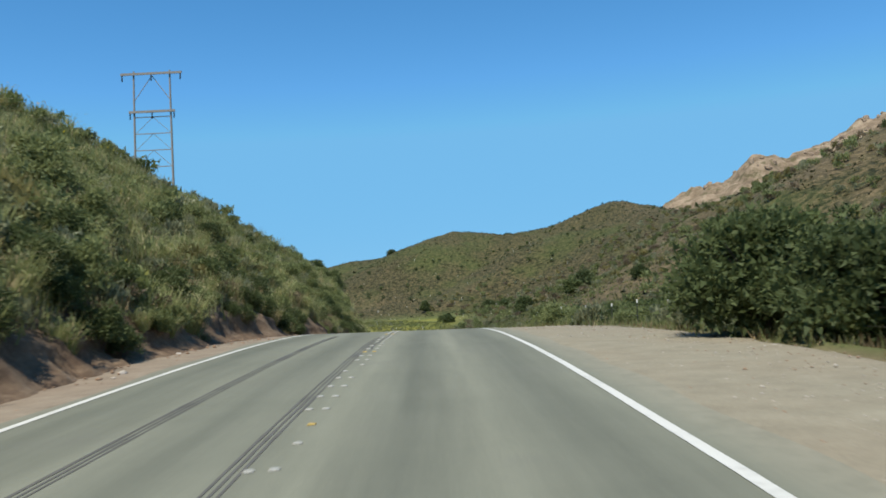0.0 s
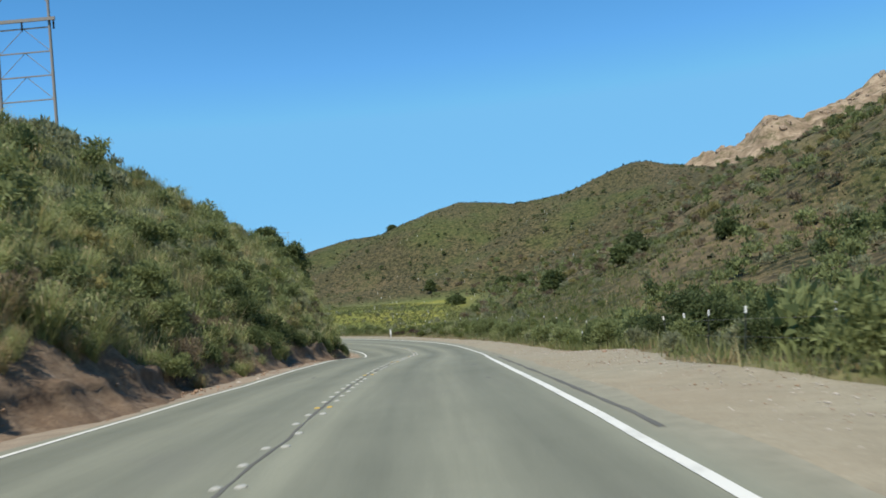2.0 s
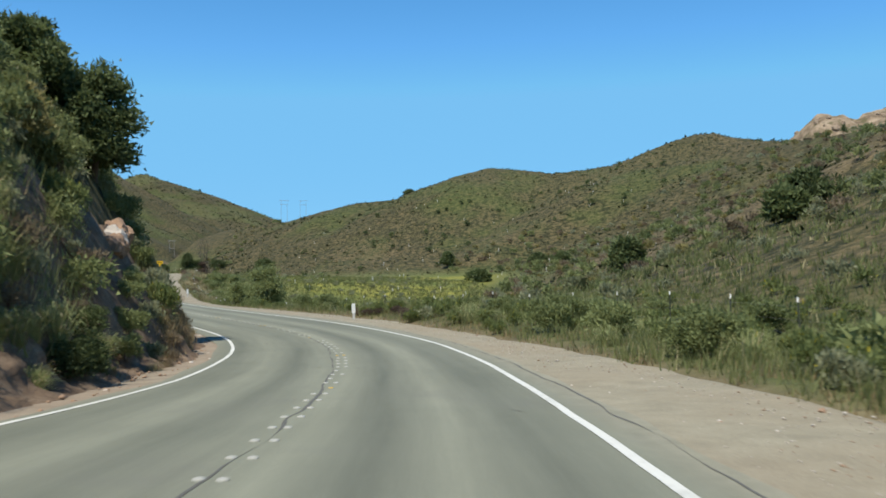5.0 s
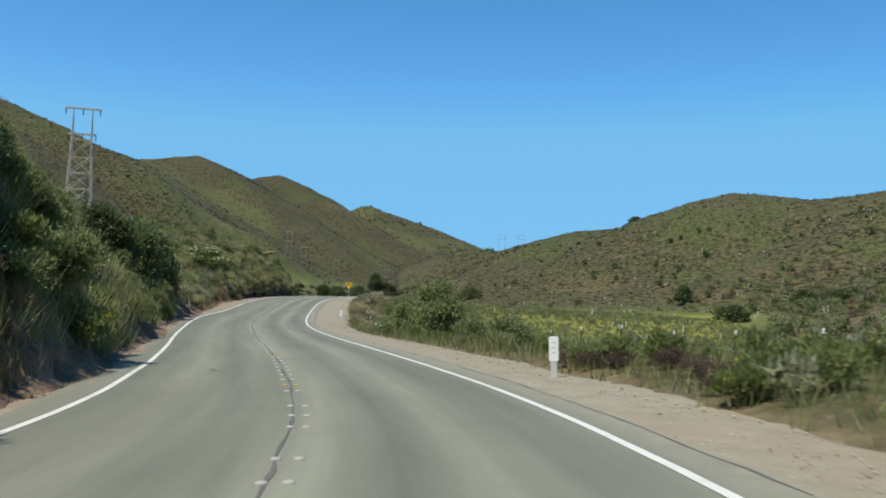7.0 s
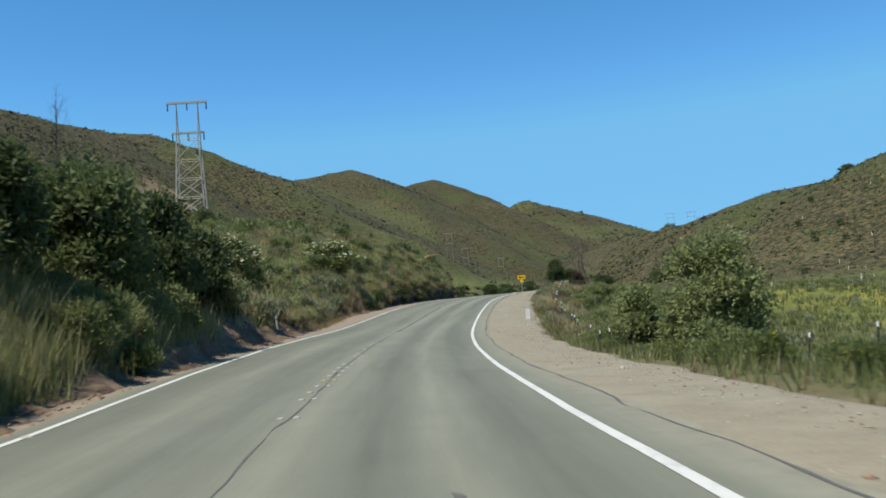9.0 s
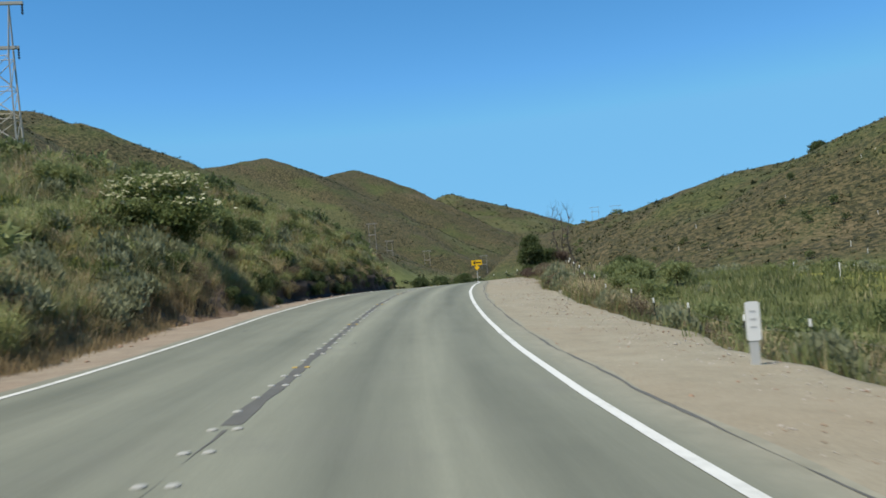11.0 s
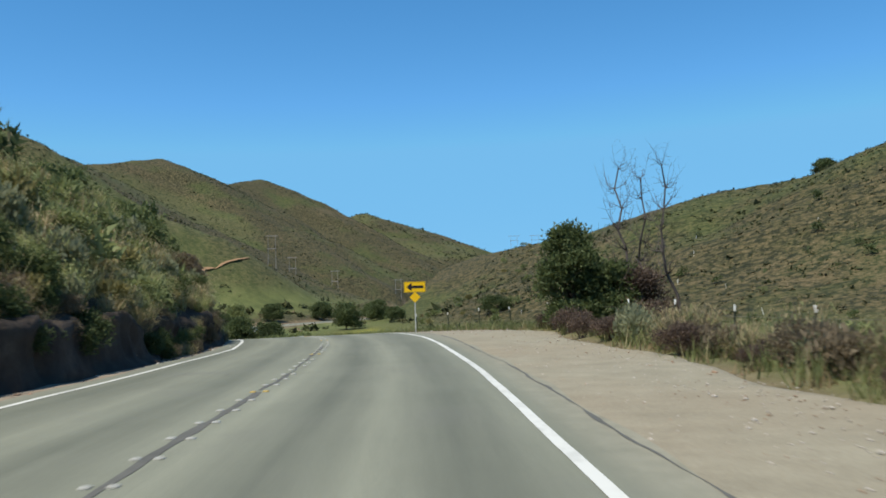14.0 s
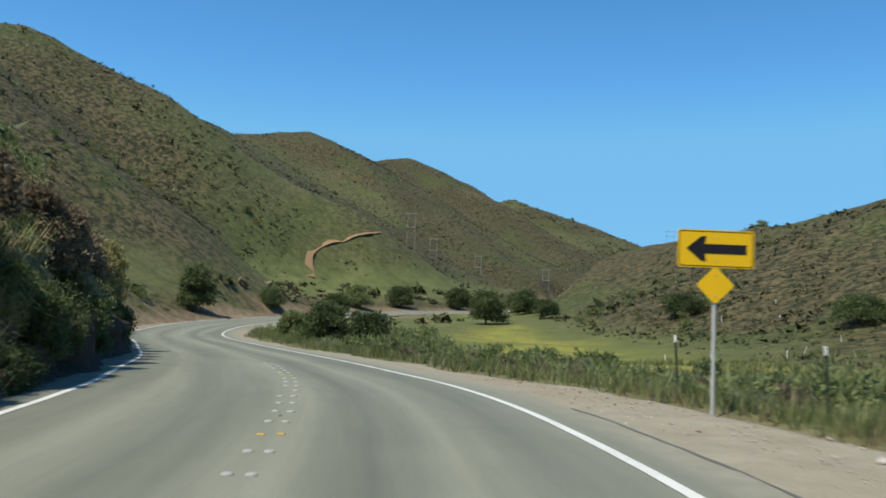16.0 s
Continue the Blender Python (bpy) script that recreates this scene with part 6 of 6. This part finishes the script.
def stone(name, x, y, size, seed, material, label, up=0.0, tall=1.0, craggy=0.0):
    rng = np.random.default_rng(seed)
    bm = bmesh.new()
    bmesh.ops.create_icosphere(bm, subdivisions=3, radius=1)
    shift = Vector(rng.uniform(-9, 9, 3))
    for v in bm.verts:
        k = 1 + 0.34 * noise.noise(v.co * 1.1 + shift) + 0.16 * noise.noise(v.co * 2.7 + shift)
        if craggy:
            # split along slanting beds
            bed = (v.co.x * 0.5 + v.co.z) * 5 + noise.noise(v.co * 1.5 + shift) * 1.5
            k += craggy * (abs(bed % 1 - 0.5) * 0.5 - 0.12) + craggy * 0.25 * noise.noise(v.co * 6 + shift)
        v.co = Vector((v.co.x * 1.1, v.co.y * 0.9, v.co.z * 0.75 * tall)) * k * size
    me = bpy.data.meshes.new(name)
    bm.to_mesh(me)
    bm.free()
    me.materials.append(material)
    ob = tagged(new(name, me), label, "rock")
    ob.matrix_basis = pose(x, y, height(x, y) + up, 0, 0, rng.uniform(0, 360))


def scatter_rocks():
    r = random.Random(8)
    for s, d, size in ((200.0, 6.35, 0.11), (199.2, 6.9, 0.14), (201.2, 6.3, 0.06)):
        p = on_road(s, d)
        stone("white_rock", p[0], p[1], size, int(s * 10), ROCK, "pale rock lying at the shoulder's edge", size * 0.3)
    for k in range(84):
        side = r.choice((-1,) * 9 + (1,))
        s = r.uniform(0, 255)
        edge = np.interp(s, SHOULDER_AT, SHOULDER_TO) if side > 0 else np.interp(s, TOE_AT, TOE_TO)
        p = on_road(s, side * (edge - r.uniform(0.0, 0.9)))
        stone("small_rock", p[0], p[1], r.uniform(0.035, 0.085), k + 50, r.choice((ROCK, ROCK_RED)), "small stone lying on the dirt shoulder", 0.16)
    for k, (x, y, size) in enumerate(((-11.5, 103.75, 0.46), (-11.8, 104.45, 0.44), (-11.95, 105.1, 0.38), (-11.25, 103.2, 0.36), (-11.1, 102.6, 0.3))):
        p = (x, y)
        stone("rock_outcrop", p[0], p[1], size, 300 + k, ROCK_RED if k else ROCK, "bare tan rock outcrop in the cut bank", 0.1, 1.5, 0.7)


scatter_rocks()


def crown_of_rocks():
    """Crags and boulders along the far mountain's crest."""
    r = random.Random(14)
    crest = RIDGES["rock_mountain"][1]
    for k in range(46):
        u = r.choice((r.uniform(4.2, 7.2), r.uniform(4.8, 7.2), r.uniform(0.6, 7.2)))
        a, b, t = crest[int(u)], crest[int(u) + 1], u % 1
        x, y = a[0] + (b[0] - a[0]) * t + r.gauss(0, 9), a[1] + (b[1] - a[1]) * t - abs(r.gauss(0, 22))
        size = r.uniform(1.2, 3.8)
        stone("mountain_crag", x, y, size, 500 + k, ROCK_FAR, "bare tan crag on the far mountain", size * 0.1, r.uniform(0.8, 1.9), 0.6)


crown_of_rocks()


def far_car(x, y, turn):
    car = tagged(new("parked_car"), "white car parked on the distant road", "car")
    bm = bmesh.new()
    side = [(-2.2, 0.35), (-2.25, 0.8), (-1.4, 0.95), (-0.7, 1.42), (0.9, 1.45), (1.7, 1.0), (2.2, 0.9), (2.25, 0.35)]
    plate(bm, side, -0.88, 0.88)
    part("body", bm, CAR_WHITE, car, "", 0.05)
    for sy in (-1, 1):
        bm = bmesh.new()
        plate(bm, [(-1.2, 0.98), (-0.62, 1.36), (0.82, 1.38), (1.45, 1.0)], sy * 0.885, sy * 0.9)
        part("side_window", bm, CAR_GLASS, car)
        for wx in (-1.35, 1.4):
            bm = bmesh.new()
            limb(bm, (wx, sy * 0.7, 0.33), (wx, sy * 0.92, 0.33), 0.33, 0.33, 14)
            part("wheel", bm, RUBBER, car)
    p = on_road(0, 0)
    car.matrix_basis = pose(x, y, height(x, y) + 0.14, 0, 0, turn)


far_car(-121.8, 403.1, 18)


def headwall(x, y, turn):
    """A low concrete wall with a capping, half hidden in the scrub."""
    wall = tagged(new("concrete_headwall"), "low pale grey concrete wall among valley scrub", "wall")
    bm = bmesh.new()
    box(bm, (-2.5, -0.2, -0.4), (2.5, 0.2, 1.22))
    part("wall_body", bm, CONCRETE, wall, "", 0.03)
    bm = bmesh.new()
    box(bm, (-2.6, -0.27, 1.22), (2.6, 0.27, 1.38))
    part("capping", bm, CONCRETE, wall, "", 0.03)
    wall.matrix_basis = pose(x, y, height(x, y), 0, 0, turn)


headwall(-117.6, 332.2, 30)


def gravel(name, n, lo, hi, side, small, large, material, label, seed):
    """Loose pebbles: squashed octahedra in one mesh."""
    rng = np.random.default_rng(seed)
    s = rng.uniform(lo, hi, n)
    if side > 0:
        edge = np.interp(s, SHOULDER_AT, SHOULDER_TO)
        d = 4.0 + (edge + 0.1 - 4.0) * rng.random(n) ** 0.75
    else:
        edge = np.interp(s, TOE_AT, TOE_TO)
        d = -np.maximum(3.5, edge + 0.4 - np.abs(rng.normal(size=n)) * 0.55)
    p = on_road(s, d)
    r = rng.uniform(small, large, n) * np.exp(rng.normal(size=n) * 0.35)
    shape = np.array([(1, 0, 0), (0, 1, 0), (-1, 0, 0), (0, -1, 0), (0, 0, 1), (0, 0, -1)], float)
    v = shape[None] * rng.uniform(0.6, 1.3, (n, 6, 1)) * r[:, None, None] * np.array([1, 1, 0.65])
    a = rng.uniform(0, 2 * math.pi, n)[:, None]
    x = v[..., 0] * np.cos(a) - v[..., 1] * np.sin(a)
    y = v[..., 0] * np.sin(a) + v[..., 1] * np.cos(a)
    # they lie on the shoulder, a little sunk
    ground = np.maximum(p[:, 2] - 0.035, np.where(side > 0, -99.0, land(p[:, 0], p[:, 1])[0]))
    v = np.stack([x + p[:, :1], y + p[:, 1:2], v[..., 2] + (ground + 0.25 * r)[:, None]], -1)
    f = np.array([(0, 1, 4), (1, 2, 4), (2, 3, 4), (3, 0, 4), (1, 0, 5), (2, 1, 5), (3, 2, 5), (0, 3, 5)])
    faces = (f[None] + (np.arange(n) * 6)[:, None, None]).reshape(-1, 3)
    tagged(new(name, mesh_from(name, v.reshape(-1, 3), faces, material)), label, "gravel", kind="stuff")


gravel("gravel", 9000, -4, 262, 1, 0.008, 0.018, ROCK, "loose pale gravel on the dirt shoulder", 61)
gravel("gravel", 4500, -4, 262, 1, 0.008, 0.018, ROCK_RED, "loose brown gravel on the dirt shoulder", 62)
gravel("gravel", 3000, -4, 262, -1, 0.015, 0.045, ROCK_RED, "fallen stones at the bank's foot", 63)
